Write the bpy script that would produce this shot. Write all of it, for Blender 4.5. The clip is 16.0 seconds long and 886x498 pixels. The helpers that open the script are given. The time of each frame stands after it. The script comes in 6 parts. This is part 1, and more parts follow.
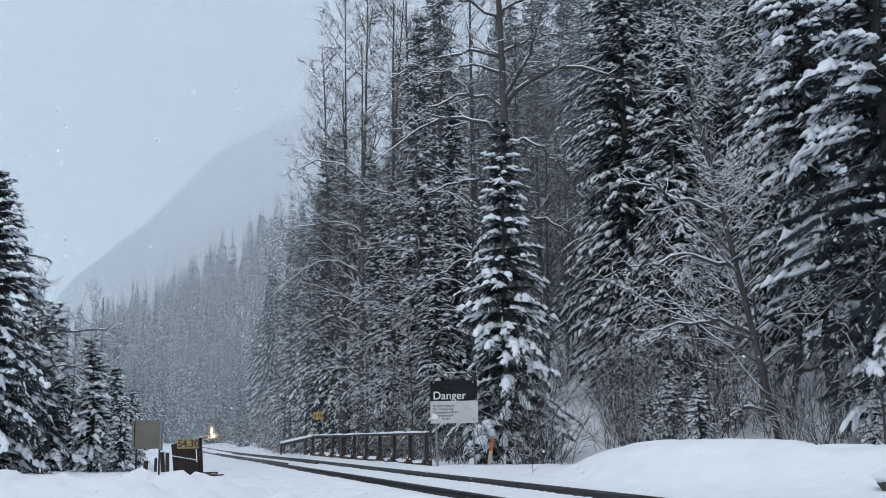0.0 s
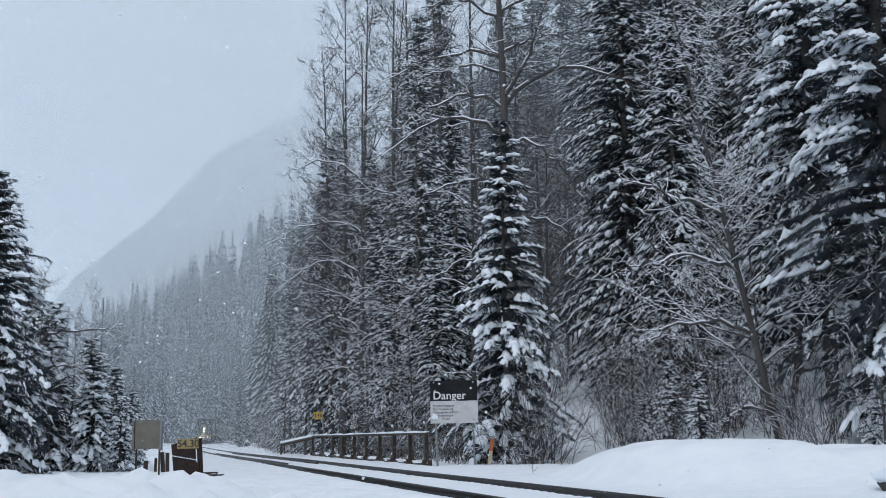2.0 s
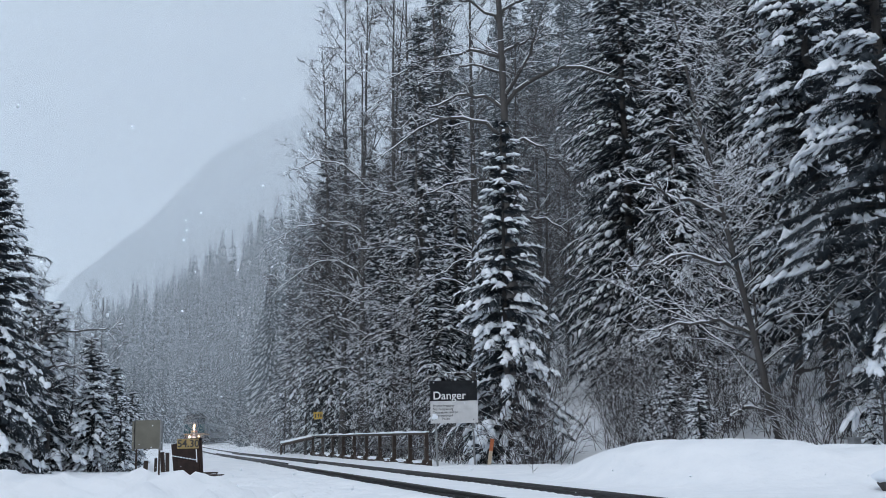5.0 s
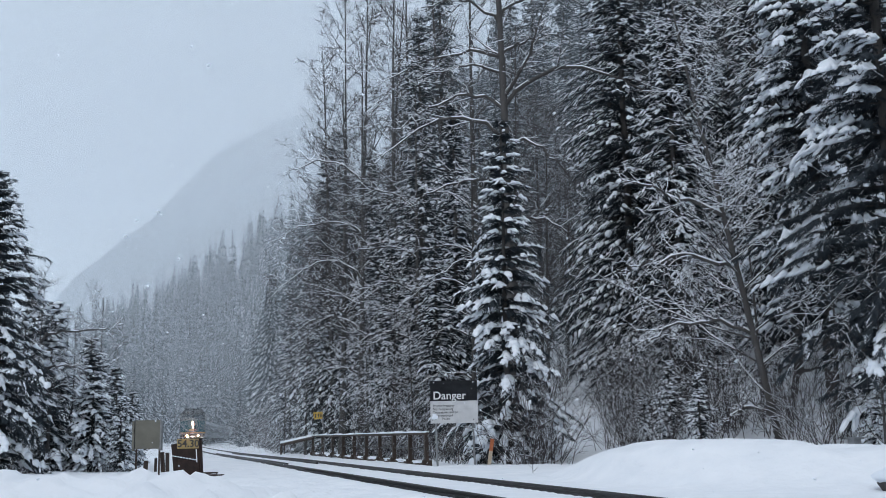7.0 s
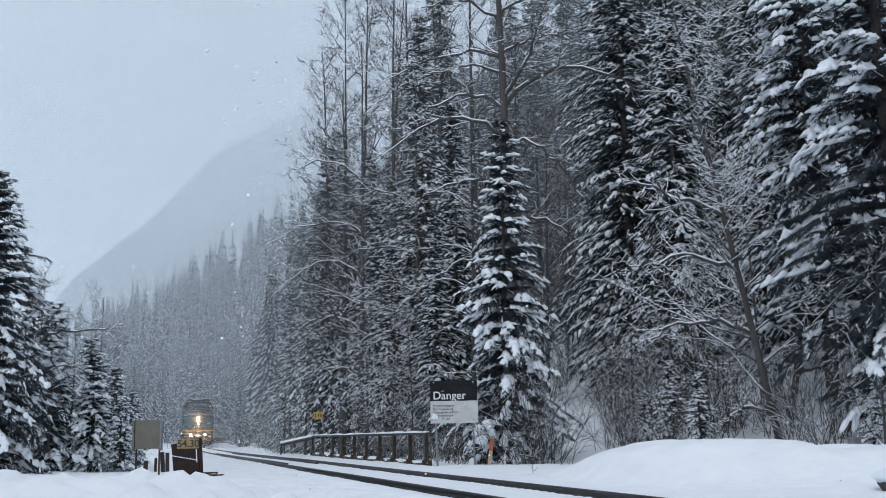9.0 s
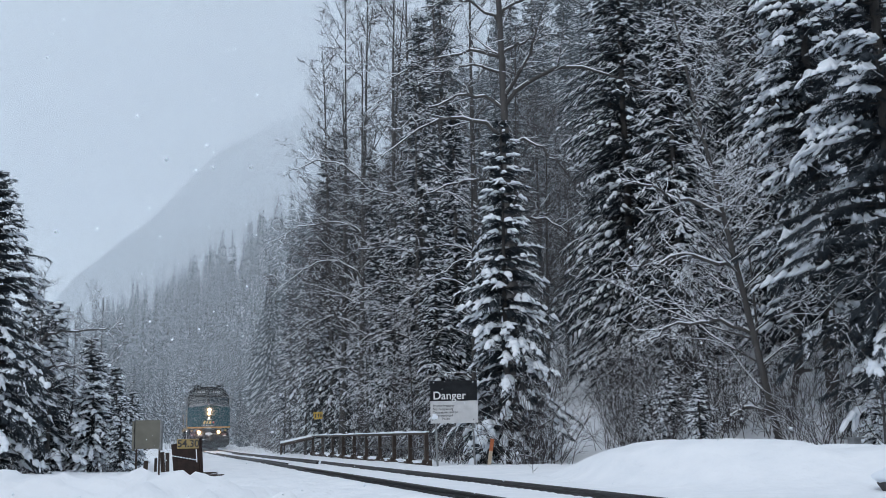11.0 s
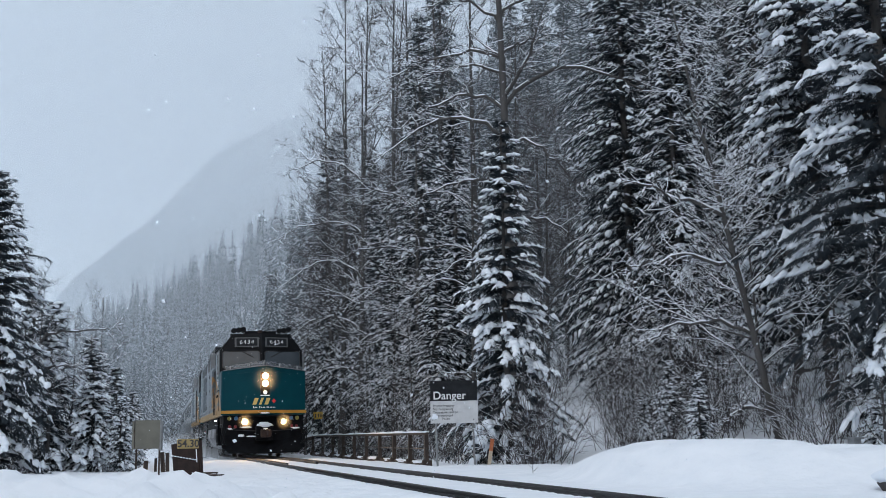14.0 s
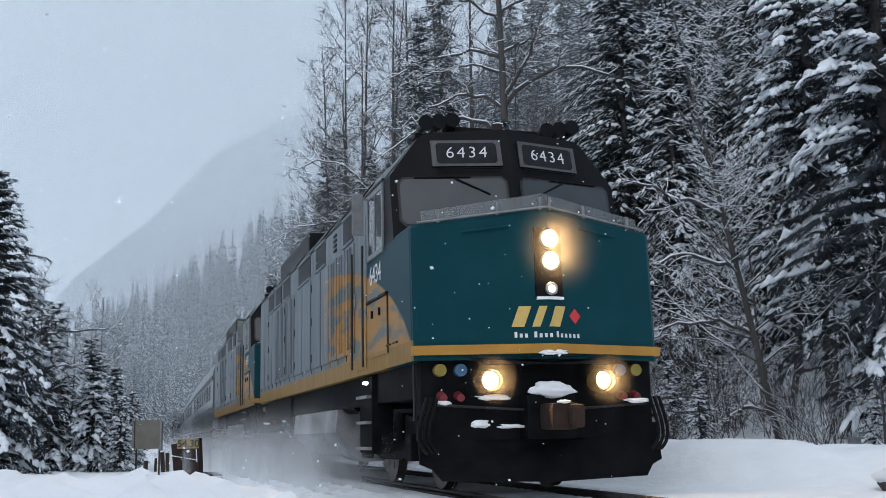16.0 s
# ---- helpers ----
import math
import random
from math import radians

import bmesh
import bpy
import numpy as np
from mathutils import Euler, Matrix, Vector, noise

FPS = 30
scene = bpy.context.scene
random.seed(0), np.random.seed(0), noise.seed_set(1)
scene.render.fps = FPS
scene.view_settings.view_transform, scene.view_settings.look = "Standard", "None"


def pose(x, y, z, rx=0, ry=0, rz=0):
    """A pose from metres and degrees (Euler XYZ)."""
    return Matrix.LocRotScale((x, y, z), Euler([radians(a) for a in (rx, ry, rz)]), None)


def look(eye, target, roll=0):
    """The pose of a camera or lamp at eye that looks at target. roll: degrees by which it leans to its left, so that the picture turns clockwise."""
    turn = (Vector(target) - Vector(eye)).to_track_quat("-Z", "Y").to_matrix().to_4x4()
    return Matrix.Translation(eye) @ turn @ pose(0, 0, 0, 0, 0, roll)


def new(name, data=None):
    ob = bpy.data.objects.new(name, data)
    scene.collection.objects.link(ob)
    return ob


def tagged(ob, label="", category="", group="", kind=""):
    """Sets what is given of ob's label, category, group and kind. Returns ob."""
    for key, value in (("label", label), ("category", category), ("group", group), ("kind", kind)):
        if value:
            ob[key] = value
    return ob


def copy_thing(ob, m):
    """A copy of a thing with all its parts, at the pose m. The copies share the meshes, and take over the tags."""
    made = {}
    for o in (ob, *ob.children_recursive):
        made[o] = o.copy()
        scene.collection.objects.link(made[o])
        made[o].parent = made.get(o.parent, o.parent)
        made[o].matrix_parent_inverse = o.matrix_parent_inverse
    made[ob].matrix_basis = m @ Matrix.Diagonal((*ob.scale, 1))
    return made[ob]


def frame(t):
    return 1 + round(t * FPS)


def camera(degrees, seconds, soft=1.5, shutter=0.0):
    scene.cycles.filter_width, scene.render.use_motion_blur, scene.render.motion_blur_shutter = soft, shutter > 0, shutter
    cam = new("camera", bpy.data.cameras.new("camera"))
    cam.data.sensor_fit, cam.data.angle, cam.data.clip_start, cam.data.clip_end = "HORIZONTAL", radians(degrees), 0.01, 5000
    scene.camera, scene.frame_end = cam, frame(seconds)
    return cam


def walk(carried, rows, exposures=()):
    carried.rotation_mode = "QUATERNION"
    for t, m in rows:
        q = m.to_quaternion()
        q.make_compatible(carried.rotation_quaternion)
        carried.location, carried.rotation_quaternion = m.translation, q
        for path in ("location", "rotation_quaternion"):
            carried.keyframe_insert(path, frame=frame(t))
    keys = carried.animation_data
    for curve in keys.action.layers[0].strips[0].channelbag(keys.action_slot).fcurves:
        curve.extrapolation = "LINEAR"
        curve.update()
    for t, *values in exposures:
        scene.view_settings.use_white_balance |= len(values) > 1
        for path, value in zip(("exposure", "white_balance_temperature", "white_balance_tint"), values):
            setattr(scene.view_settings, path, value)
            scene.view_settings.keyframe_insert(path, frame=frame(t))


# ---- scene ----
# the camera stands still beside the line, 0.69 m above the rail heads
cam = camera(44.23, 16.0, 0.6)
EYE = pose(0, 0, 0.69, 90 + 9.659, 0, 0) @ pose(0, 0, 0, 0, 0, -1.047)
walk(cam, [(0.0, EYE), (16.0, EYE)], [(0.0, 0.0), (16.0, 0.0)])

# ---- light: overcast snowfall ----
world = bpy.data.worlds.new("overcast")
scene.world = world
world.use_nodes = True
wn, wl = world.node_tree.nodes, world.node_tree.links
wn.clear()
sky = wn.new("ShaderNodeTexSky")
sky.sky_type = "NISHITA"
sky.sun_disc = False
sky.sun_elevation = radians(38)
sky.sun_rotation = radians(200)
sky.air_density, sky.dust_density, sky.altitude = 1.0, 4.0, 900
bg_sky = wn.new("ShaderNodeBackground")
bg_sky.inputs["Strength"].default_value = 0.05
cloud = wn.new("ShaderNodeBackground")
cloud.inputs["Color"].default_value = (0.555, 0.622, 0.695, 1)
cloud.inputs["Strength"].default_value = 0.98
add = wn.new("ShaderNodeAddShader")
wout = wn.new("ShaderNodeOutputWorld")
wl.new(sky.outputs[0], bg_sky.inputs["Color"])
wl.new(bg_sky.outputs[0], add.inputs[0])
wl.new(cloud.outputs[0], add.inputs[1])
wl.new(add.outputs[0], wout.inputs["Surface"])

sun_data = bpy.data.lights.new("sun", "SUN")
sun_data.energy, sun_data.angle, sun_data.color = 0.5, radians(70), (0.92, 0.96, 1.0)
sun = new("sun", sun_data)
sun.matrix_world = look((0, 0, 60), (6, 22, 0))


# ---- materials ----
def nodes_of(name):
    m = bpy.data.materials.new(name)
    m.use_nodes = True
    return m, m.node_tree.nodes, m.node_tree.links, m.node_tree.nodes["Principled BSDF"]


def material(name, a, b, rough=0.7, metal=0.0, scale=8.0, fine=60.0, bump=0.2, dist=0.01, stretch=(1, 1, 1), spec=0.4, island=0.0):
    """Two colours mixed by coarse and fine noise at real size, with fine relief."""
    m, n, l, p = nodes_of(name)
    tc = n.new("ShaderNodeTexCoord")
    mp = n.new("ShaderNodeMapping")
    mp.inputs["Scale"].default_value = stretch
    l.new(tc.outputs["Object"], mp.inputs["Vector"])
    coarse, grain = n.new("ShaderNodeTexNoise"), n.new("ShaderNodeTexNoise")
    coarse.inputs["Scale"].default_value, grain.inputs["Scale"].default_value = scale, fine
    coarse.inputs["Detail"].default_value = 5
    grain.inputs["Detail"].default_value = 3
    for t in (coarse, grain):
        l.new(mp.outputs[0], t.inputs["Vector"])
    mix = n.new("ShaderNodeMath")
    mix.operation = "MULTIPLY_ADD"
    mix.inputs[1].default_value = 0.35
    l.new(grain.outputs["Fac"], mix.inputs[0])
    sub = n.new("ShaderNodeMath")
    sub.operation = "MULTIPLY_ADD"
    sub.inputs[1].default_value, sub.inputs[2].default_value = 1.6, -0.5
    l.new(coarse.outputs["Fac"], sub.inputs[0])
    l.new(sub.outputs[0], mix.inputs[2])
    fac = mix.outputs[0]
    if island:
        g = n.new("ShaderNodeNewGeometry")
        k = n.new("ShaderNodeMath")
        k.operation = "MULTIPLY_ADD"
        k.inputs[1].default_value = island
        l.new(g.outputs["Random Per Island"], k.inputs[0])
        l.new(fac, k.inputs[2])
        fac = k.outputs[0]
    ramp = n.new("ShaderNodeMix")
    ramp.data_type = "RGBA"
    ramp.clamp_factor = True
    ramp.inputs[6].default_value, ramp.inputs[7].default_value = (*a, 1), (*b, 1)
    l.new(fac, ramp.inputs[0])
    l.new(ramp.outputs[2], p.inputs["Base Color"])
    p.inputs["Roughness"].default_value, p.inputs["Metallic"].default_value = rough, metal
    p.inputs["Specular IOR Level"].default_value = spec
    if bump:
        bp = n.new("ShaderNodeBump")
        bp.inputs["Strength"].default_value, bp.inputs["Distance"].default_value = bump, dist
        l.new(mix.outputs[0], bp.inputs["Height"])
        l.new(bp.outputs[0], p.inputs["Normal"])
    return m


def glow(name, colour, strength):
    m, n, l, p = nodes_of(name)
    p.inputs["Base Color"].default_value = (0.02, 0.02, 0.02, 1)
    p.inputs["Specular IOR Level"].default_value = 0.05
    p.inputs["Emission Color"].default_value = (*colour, 1)
    p.inputs["Emission Strength"].default_value = strength
    return m


SNOW = material("snow_cover", (0.71, 0.75, 0.80), (0.83, 0.855, 0.89), 0.75, 0, 1.6, 9.0, 0.8, 0.06, spec=0.25)
SNOW_LOAD = material("snow_load", (0.73, 0.785, 0.86), (0.86, 0.90, 0.94), 0.8, 0, 3.0, 30.0, 0.4, 0.02, spec=0.2)
NEEDLE = material("needles", (0.010, 0.015, 0.021), (0.034, 0.044, 0.054), 0.75, 0, 1.5, 20.0, 0, island=0.5, spec=0.2)
# far snow greyed, far needles paled: rime, and haze put into the colour
RIME = material("rime_on_needles", (0.36, 0.40, 0.44), (0.55, 0.59, 0.63), 0.85, 0, 0.6, 8.0, 0, island=0.3, spec=0.1)
NEEDLE_HAZED = material("needles_far", (0.045, 0.06, 0.07), (0.10, 0.125, 0.14), 0.8, 0, 0.6, 8.0, 0, island=0.4, spec=0.2)
BARK = material("bark", (0.028, 0.027, 0.027), (0.095, 0.09, 0.088), 0.9, 0, 5.0, 40.0, 0.6, 0.02, (1, 1, 0.25))
BARK_GREY = material("grey_bark", (0.03, 0.029, 0.03), (0.10, 0.097, 0.096), 0.9, 0, 4.0, 30.0, 0.5, 0.02, (1, 1, 0.3))
TWIG = material("twig_bark", (0.032, 0.030, 0.033), (0.095, 0.088, 0.092), 0.9, 0, 3.0, 20.0, 0, island=0.4)
RAIL = material("rail_steel", (0.010, 0.010, 0.012), (0.036, 0.034, 0.036), 0.55, 0.2, 6.0, 50.0, 0.3, 0.004)
TIMBER = material("dark_timber", (0.018, 0.014, 0.013), (0.075, 0.055, 0.045), 0.85, 0, 5.0, 40.0, 0.5, 0.01, (1, 1, 0.2))
RUST = material("rusty_steel", (0.012, 0.008, 0.008), (0.042, 0.024, 0.020), 0.8, 0.2, 7.0, 50.0, 0.4, 0.006)
GALV = material("galvanised_steel", (0.14, 0.15, 0.155), (0.27, 0.28, 0.29), 0.5, 0.4, 9.0, 60.0, 0.15, 0.003)
OLIVE = material("olive_panel", (0.10, 0.097, 0.080), (0.165, 0.160, 0.135), 0.6, 0.1, 4.0, 40.0, 0.2, 0.004)
SIGN_BLACK = material("black_sign_face", (0.009, 0.010, 0.012), (0.024, 0.026, 0.030), 0.5, 0, 6.0, 50.0, 0.1, 0.002, spec=0.1)
SIGN_WHITE = material("white_sign_face", (0.42, 0.43, 0.445), (0.58, 0.59, 0.60), 0.5, 0, 5.0, 50.0, 0.1, 0.002)
INK = material("sign_ink", (0.02, 0.02, 0.022), (0.05, 0.05, 0.052), 0.6, 0, 9.0, 60.0, 0)
LETTER = material("white_letter", (0.62, 0.63, 0.64), (0.76, 0.77, 0.78), 0.5, 0, 9.0, 60.0, 0)
PLATE_YELLOW = material("faded_yellow_plate", (0.24, 0.175, 0.065), (0.36, 0.27, 0.12), 0.6, 0, 9.0, 60.0, 0.15, 0.002)
MARKER_YELLOW = material("yellow_marker_face", (0.42, 0.27, 0.04), (0.60, 0.40, 0.07), 0.6, 0, 9.0, 60.0, 0.15, 0.002)
ORANGE = material("orange_paint", (0.24, 0.065, 0.025), (0.38, 0.12, 0.045), 0.6, 0, 9.0, 60.0, 0.1, 0.002)
PALE_WOOD = material("pale_wood", (0.32, 0.26, 0.19), (0.5, 0.43, 0.34), 0.8, 0, 9.0, 60.0, 0.2, 0.003, (1, 1, 0.2))
TEAL = material("teal_paint", (0.0008, 0.036, 0.050), (0.0020, 0.052, 0.068), 0.4, 0, 1.3, 30.0, 0.05, 0.002, spec=0.10)
LOCO_BLACK = material("black_paint", (0.0035, 0.004, 0.005), (0.011, 0.012, 0.0145), 0.45, 0, 2.5, 40.0, 0.1, 0.002, spec=0.08)
LOCO_YELLOW = material("yellow_paint", (0.30, 0.150, 0.020), (0.44, 0.235, 0.035), 0.5, 0, 2.5, 40.0, 0.05, 0.002)
UNDER = material("grimy_underframe", (0.003, 0.0034, 0.0045), (0.011, 0.012, 0.0145), 0.7, 0.0, 4.0, 40.0, 0.4, 0.006, spec=0.05)
WHEEL = material("wheel_steel", (0.05, 0.045, 0.042), (0.16, 0.14, 0.13), 0.5, 0.8, 6.0, 50.0, 0.2, 0.003)
TANK = material("snow_dusted_tank", (0.10, 0.10, 0.105), (0.42, 0.43, 0.45), 0.7, 0.1, 1.6, 25.0, 0.2, 0.004)
GLASS = material("dark_cab_glass", (0.016, 0.024, 0.032), (0.028, 0.038, 0.048), 0.12, 0, 2.0, 20.0, 0, spec=0.55)
DEFLECTOR = material("clear_wind_deflector", (0.10, 0.115, 0.13), (0.16, 0.175, 0.19), 0.15, 0, 2.0, 20.0, 0, spec=0.7)
DEFLECTOR.node_tree.nodes["Principled BSDF"].inputs["Alpha"].default_value = 0.42
LAMP_WARM = glow("headlight_lens", (1.0, 0.72, 0.36), 3.0)
LAMP_BULB = glow("headlight_bulb", (1.0, 0.58, 0.22), 7500.0)
LAMP_WHITE = glow("marker_lens", (0.95, 0.97, 1.0), 9.0)
LAMP_OFF = material("unlit_lens", (0.3, 0.3, 0.3), (0.45, 0.45, 0.45), 0.15, 0, 9.0, 60.0, 0, spec=0.8)
CHROME = material("lamp_ring", (0.35, 0.35, 0.34), (0.5, 0.5, 0.48), 0.3, 0.9, 9.0, 60.0, 0)
LOGO_GOLD = material("gold_decal", (0.50, 0.36, 0.10), (0.62, 0.46, 0.16), 0.5, 0, 9.0, 60.0, 0)
DECAL_RED = material("red_decal", (0.50, 0.02, 0.03), (0.62, 0.05, 0.05), 0.5, 0, 9.0, 60.0, 0)
GLAD_BLUE = material("blue_cap", (0.035, 0.10, 0.19), (0.07, 0.17, 0.30), 0.5, 0, 9.0, 60.0, 0.1, 0.002)
GLAD_YELLOW = material("yellow_cap", (0.17, 0.14, 0.025), (0.27, 0.22, 0.05), 0.5, 0, 9.0, 60.0, 0.1, 0.002)
GLAD_RED = material("red_cap", (0.11, 0.012, 0.022), (0.22, 0.03, 0.04), 0.5, 0, 9.0, 60.0, 0.1, 0.002)
STAINLESS = material("stainless_side", (0.12, 0.135, 0.15), (0.25, 0.27, 0.29), 0.4, 0.6, 1.2, 30.0, 0.2, 0.004, (1, 0.3, 1))
SPRUCE_WOODS = material("distant_woods", (0.02, 0.035, 0.05), (0.07, 0.095, 0.12), 0.95, 0, 0.01, 0.05, 0, spec=0.0)
BOARD_FRAME = material("board_frame_paint", (0.05, 0.052, 0.056), (0.10, 0.104, 0.11), 0.5, 0.2, 5.0, 40.0, 0.1, 0.002)


def livery():
    """Side of the engine: teal at the cab, a yellow sweep that breaks up into streaked grey behind it."""
    m, n, l, p = nodes_of("engine_side_livery")
    tc = n.new("ShaderNodeTexCoord")
    sep = n.new("ShaderNodeSeparateXYZ")
    l.new(tc.outputs["Object"], sep.inputs[0])
    streak = n.new("ShaderNodeTexNoise")
    mp = n.new("ShaderNodeMapping")
    mp.inputs["Scale"].default_value = (1, 5.0, 0.5)
    l.new(tc.outputs["Object"], mp.inputs[0])
    l.new(mp.outputs[0], streak.inputs["Vector"])
    streak.inputs["Scale"].default_value, streak.inputs["Detail"].default_value = 1.6, 6

    def math_node(op, a, b, c=None):
        k = n.new("ShaderNodeMath")
        k.operation = op
        for i, v in enumerate((a, b, c)):
            if v is None:
                continue
            if isinstance(v, (int, float)):
                k.inputs[i].default_value = v
            else:
                l.new(v, k.inputs[i])
        return k.outputs[0]

    def mix(f, a, b):
        k = n.new("ShaderNodeMix")
        k.data_type, k.clamp_factor = "RGBA", True
        l.new(f, k.inputs[0])
        for i, v in ((6, a), (7, b)):
            if isinstance(v, tuple):
                k.inputs[i].default_value = (*v, 1)
            else:
                l.new(v, k.inputs[i])
        return k.outputs[2]

    y, z = sep.outputs["Y"], sep.outputs["Z"]
    grey = mix(streak.outputs["Fac"], (0.055, 0.073, 0.088), (0.235, 0.265, 0.29))
    # yellow sweep: a long arch from the foot of the nose that breaks up towards the rear
    dy, dz = math_node("MULTIPLY", math_node("SUBTRACT", y, 6.9), 0.315), math_node("SUBTRACT", z, 1.2)
    r = math_node("SQRT", math_node("ADD", math_node("MULTIPLY", dy, dy), math_node("MULTIPLY", dz, dz)), 0)
    inside = math_node("MULTIPLY", math_node("SUBTRACT", 2.08, r), 40.0)
    rear = math_node("MULTIPLY", math_node("SUBTRACT", math_node("MULTIPLY_ADD", streak.outputs["Fac"], 6.0, 3.4), y), 0.8)
    amber = mix(streak.outputs["Fac"], (0.34, 0.155, 0.03), (0.36, 0.22, 0.09))
    ahead = mix(math_node("MULTIPLY", math_node("SUBTRACT", 3.0, y), 30.0), grey, mix(streak.outputs["Fac"], (0.0016, 0.030, 0.042), (0.006, 0.055, 0.070)))
    blotch = n.new("ShaderNodeTexNoise")
    mp2 = n.new("ShaderNodeMapping")
    mp2.inputs["Scale"].default_value = (0.2, 0.75, 2.6)
    l.new(tc.outputs["Object"], mp2.inputs[0])
    l.new(mp2.outputs[0], blotch.inputs["Vector"])
    blotch.inputs["Scale"].default_value, blotch.inputs["Detail"].default_value = 1.5, 3
    worn = mix(math_node("MULTIPLY", math_node("SUBTRACT", blotch.outputs["Fac"], 0.40), 9.0), (0.13, 0.15, 0.145), amber)
    sweep = mix(rear, grey, worn)
    teal = mix(inside, ahead, sweep)
    band = mix(math_node("MULTIPLY", math_node("SUBTRACT", 1.78, z), 60.0), teal, mix(streak.outputs["Fac"], (0.15, 0.085, 0.025), (0.36, 0.22, 0.065)))
    top = mix(math_node("MULTIPLY", math_node("SUBTRACT", z, 4.02), 60.0), band, (0.10, 0.115, 0.125))
    l.new(top, p.inputs["Base Color"])
    p.inputs["Specular IOR Level"].default_value = 0.15
    p.inputs["Roughness"].default_value = 0.5
    bp = n.new("ShaderNodeBump")
    bp.inputs["Strength"].default_value, bp.inputs["Distance"].default_value = 0.1, 0.004
    l.new(streak.outputs["Fac"], bp.inputs["Height"])
    l.new(bp.outputs[0], p.inputs["Normal"])
    return m


SIDE = livery()


def mist(name, density, low=-1e3, high=1e3, ragged=0.0, size=0.05, span=None, colour=(0.92, 0.94, 0.96), spot=None, thin=0.0):
    """Air thick with snow: mostly clear, the rest white and lit by the sky; it thins out upwards from low to high and towards the ends of span."""
    m, n, l, p = nodes_of(name)
    n.remove(p)
    out = n["Material Output"]
    tr, df, tl = n.new("ShaderNodeBsdfTransparent"), n.new("ShaderNodeBsdfDiffuse"), n.new("ShaderNodeBsdfTranslucent")
    df.inputs[0].default_value = tl.inputs[0].default_value = (*colour, 1)
    half, mix = n.new("ShaderNodeMixShader"), n.new("ShaderNodeMixShader")
    half.inputs[0].default_value = 0.5
    l.new(df.outputs[0], half.inputs[1])
    l.new(tl.outputs[0], half.inputs[2])
    l.new(tr.outputs[0], mix.inputs[1])
    l.new(half.outputs[0], mix.inputs[2])
    l.new(mix.outputs[0], out.inputs["Surface"])
    tc = n.new("ShaderNodeTexCoord")
    no = n.new("ShaderNodeTexNoise")
    no.inputs["Scale"].default_value, no.inputs["Detail"].default_value = size, 4
    l.new(tc.outputs["Object"], no.inputs["Vector"])
    sep = n.new("ShaderNodeSeparateXYZ")
    l.new(tc.outputs["Object"], sep.inputs[0])
    fade = n.new("ShaderNodeMapRange")
    fade.interpolation_type = "SMOOTHSTEP"
    fade.inputs[1].default_value, fade.inputs[2].default_value = low, high
    fade.inputs[3].default_value, fade.inputs[4].default_value = density, thin
    l.new(sep.outputs["Z"], fade.inputs[0])
    k = n.new("ShaderNodeMath")
    k.operation, k.use_clamp = "MULTIPLY_ADD", True
    k.inputs[1].default_value, k.inputs[2].default_value = 2 * ragged, 1 - ragged
    l.new(no.outputs["Fac"], k.inputs[0])
    q = n.new("ShaderNodeMath")
    q.operation, q.use_clamp = "MULTIPLY", True
    l.new(fade.outputs[0], q.inputs[0])
    l.new(k.outputs[0], q.inputs[1])
    last = q.outputs[0]
    if span:
        for a, b in (span[:2], span[2:]):
            e = n.new("ShaderNodeMapRange")
            e.interpolation_type = "SMOOTHSTEP"
            e.inputs[1].default_value, e.inputs[2].default_value = a, b
            l.new(sep.outputs["Y"], e.inputs[0])
            g = n.new("ShaderNodeMath")
            g.operation = "MULTIPLY"
            l.new(last, g.inputs[0])
            l.new(e.outputs[0], g.inputs[1])
            last = g.outputs[0]
    if spot:
        dist = n.new("ShaderNodeVectorMath")
        dist.operation = "DISTANCE"
        dist.inputs[1].default_value = spot[:3]
        l.new(tc.outputs["Object"], dist.inputs[0])
        e = n.new("ShaderNodeMapRange")
        e.interpolation_type = "SMOOTHSTEP"
        e.inputs[1].default_value, e.inputs[2].default_value = spot[3], 0.0
        l.new(dist.outputs["Value"], e.inputs[0])
        g = n.new("ShaderNodeMath")
        g.operation = "MULTIPLY"
        l.new(last, g.inputs[0])
        l.new(e.outputs[0], g.inputs[1])
        last = g.outputs[0]
    l.new(last, mix.inputs[0])
    return m


# ---- mesh helpers ----
def raw_mesh(name, verts, faces, mat, smooth=False):
    """A mesh from arrays: verts (n, 3), faces (m, 3) or (m, 4), or a list of index tuples."""
    me = bpy.data.meshes.new(name)
    if isinstance(faces, np.ndarray):
        v, f = np.asarray(verts, np.float32), faces.astype(np.int32)
        me.vertices.add(len(v))
        me.vertices.foreach_set("co", v.ravel())
        me.loops.add(f.size)
        me.loops.foreach_set("vertex_index", f.ravel())
        me.polygons.add(len(f))
        me.polygons.foreach_set("loop_start", np.arange(0, f.size, f.shape[1], dtype=np.int32))
        me.update(calc_edges=True)
    else:
        me.from_pydata([tuple(map(float, q)) for q in verts], [], faces)
    me.materials.append(mat)
    if smooth:
        me.polygons.foreach_set("use_smooth", np.ones(len(me.polygons), bool))
    me.update()
    return me


def part(name, data, parent=None, label="", mat=None, smooth=False):
    """Links a bmesh or mesh as one object under a thing or a part."""
    if isinstance(data, bmesh.types.BMesh):
        me = bpy.data.meshes.new(name)
        bmesh.ops.recalc_face_normals(data, faces=data.faces)
        data.to_mesh(me)
        data.free()
        me.materials.append(mat)
        if smooth:
            me.polygons.foreach_set("use_smooth", np.ones(len(me.polygons), bool))
        data = me
    ob = new(name, data)
    ob.parent = parent
    if label:
        ob["label"] = label
    return ob


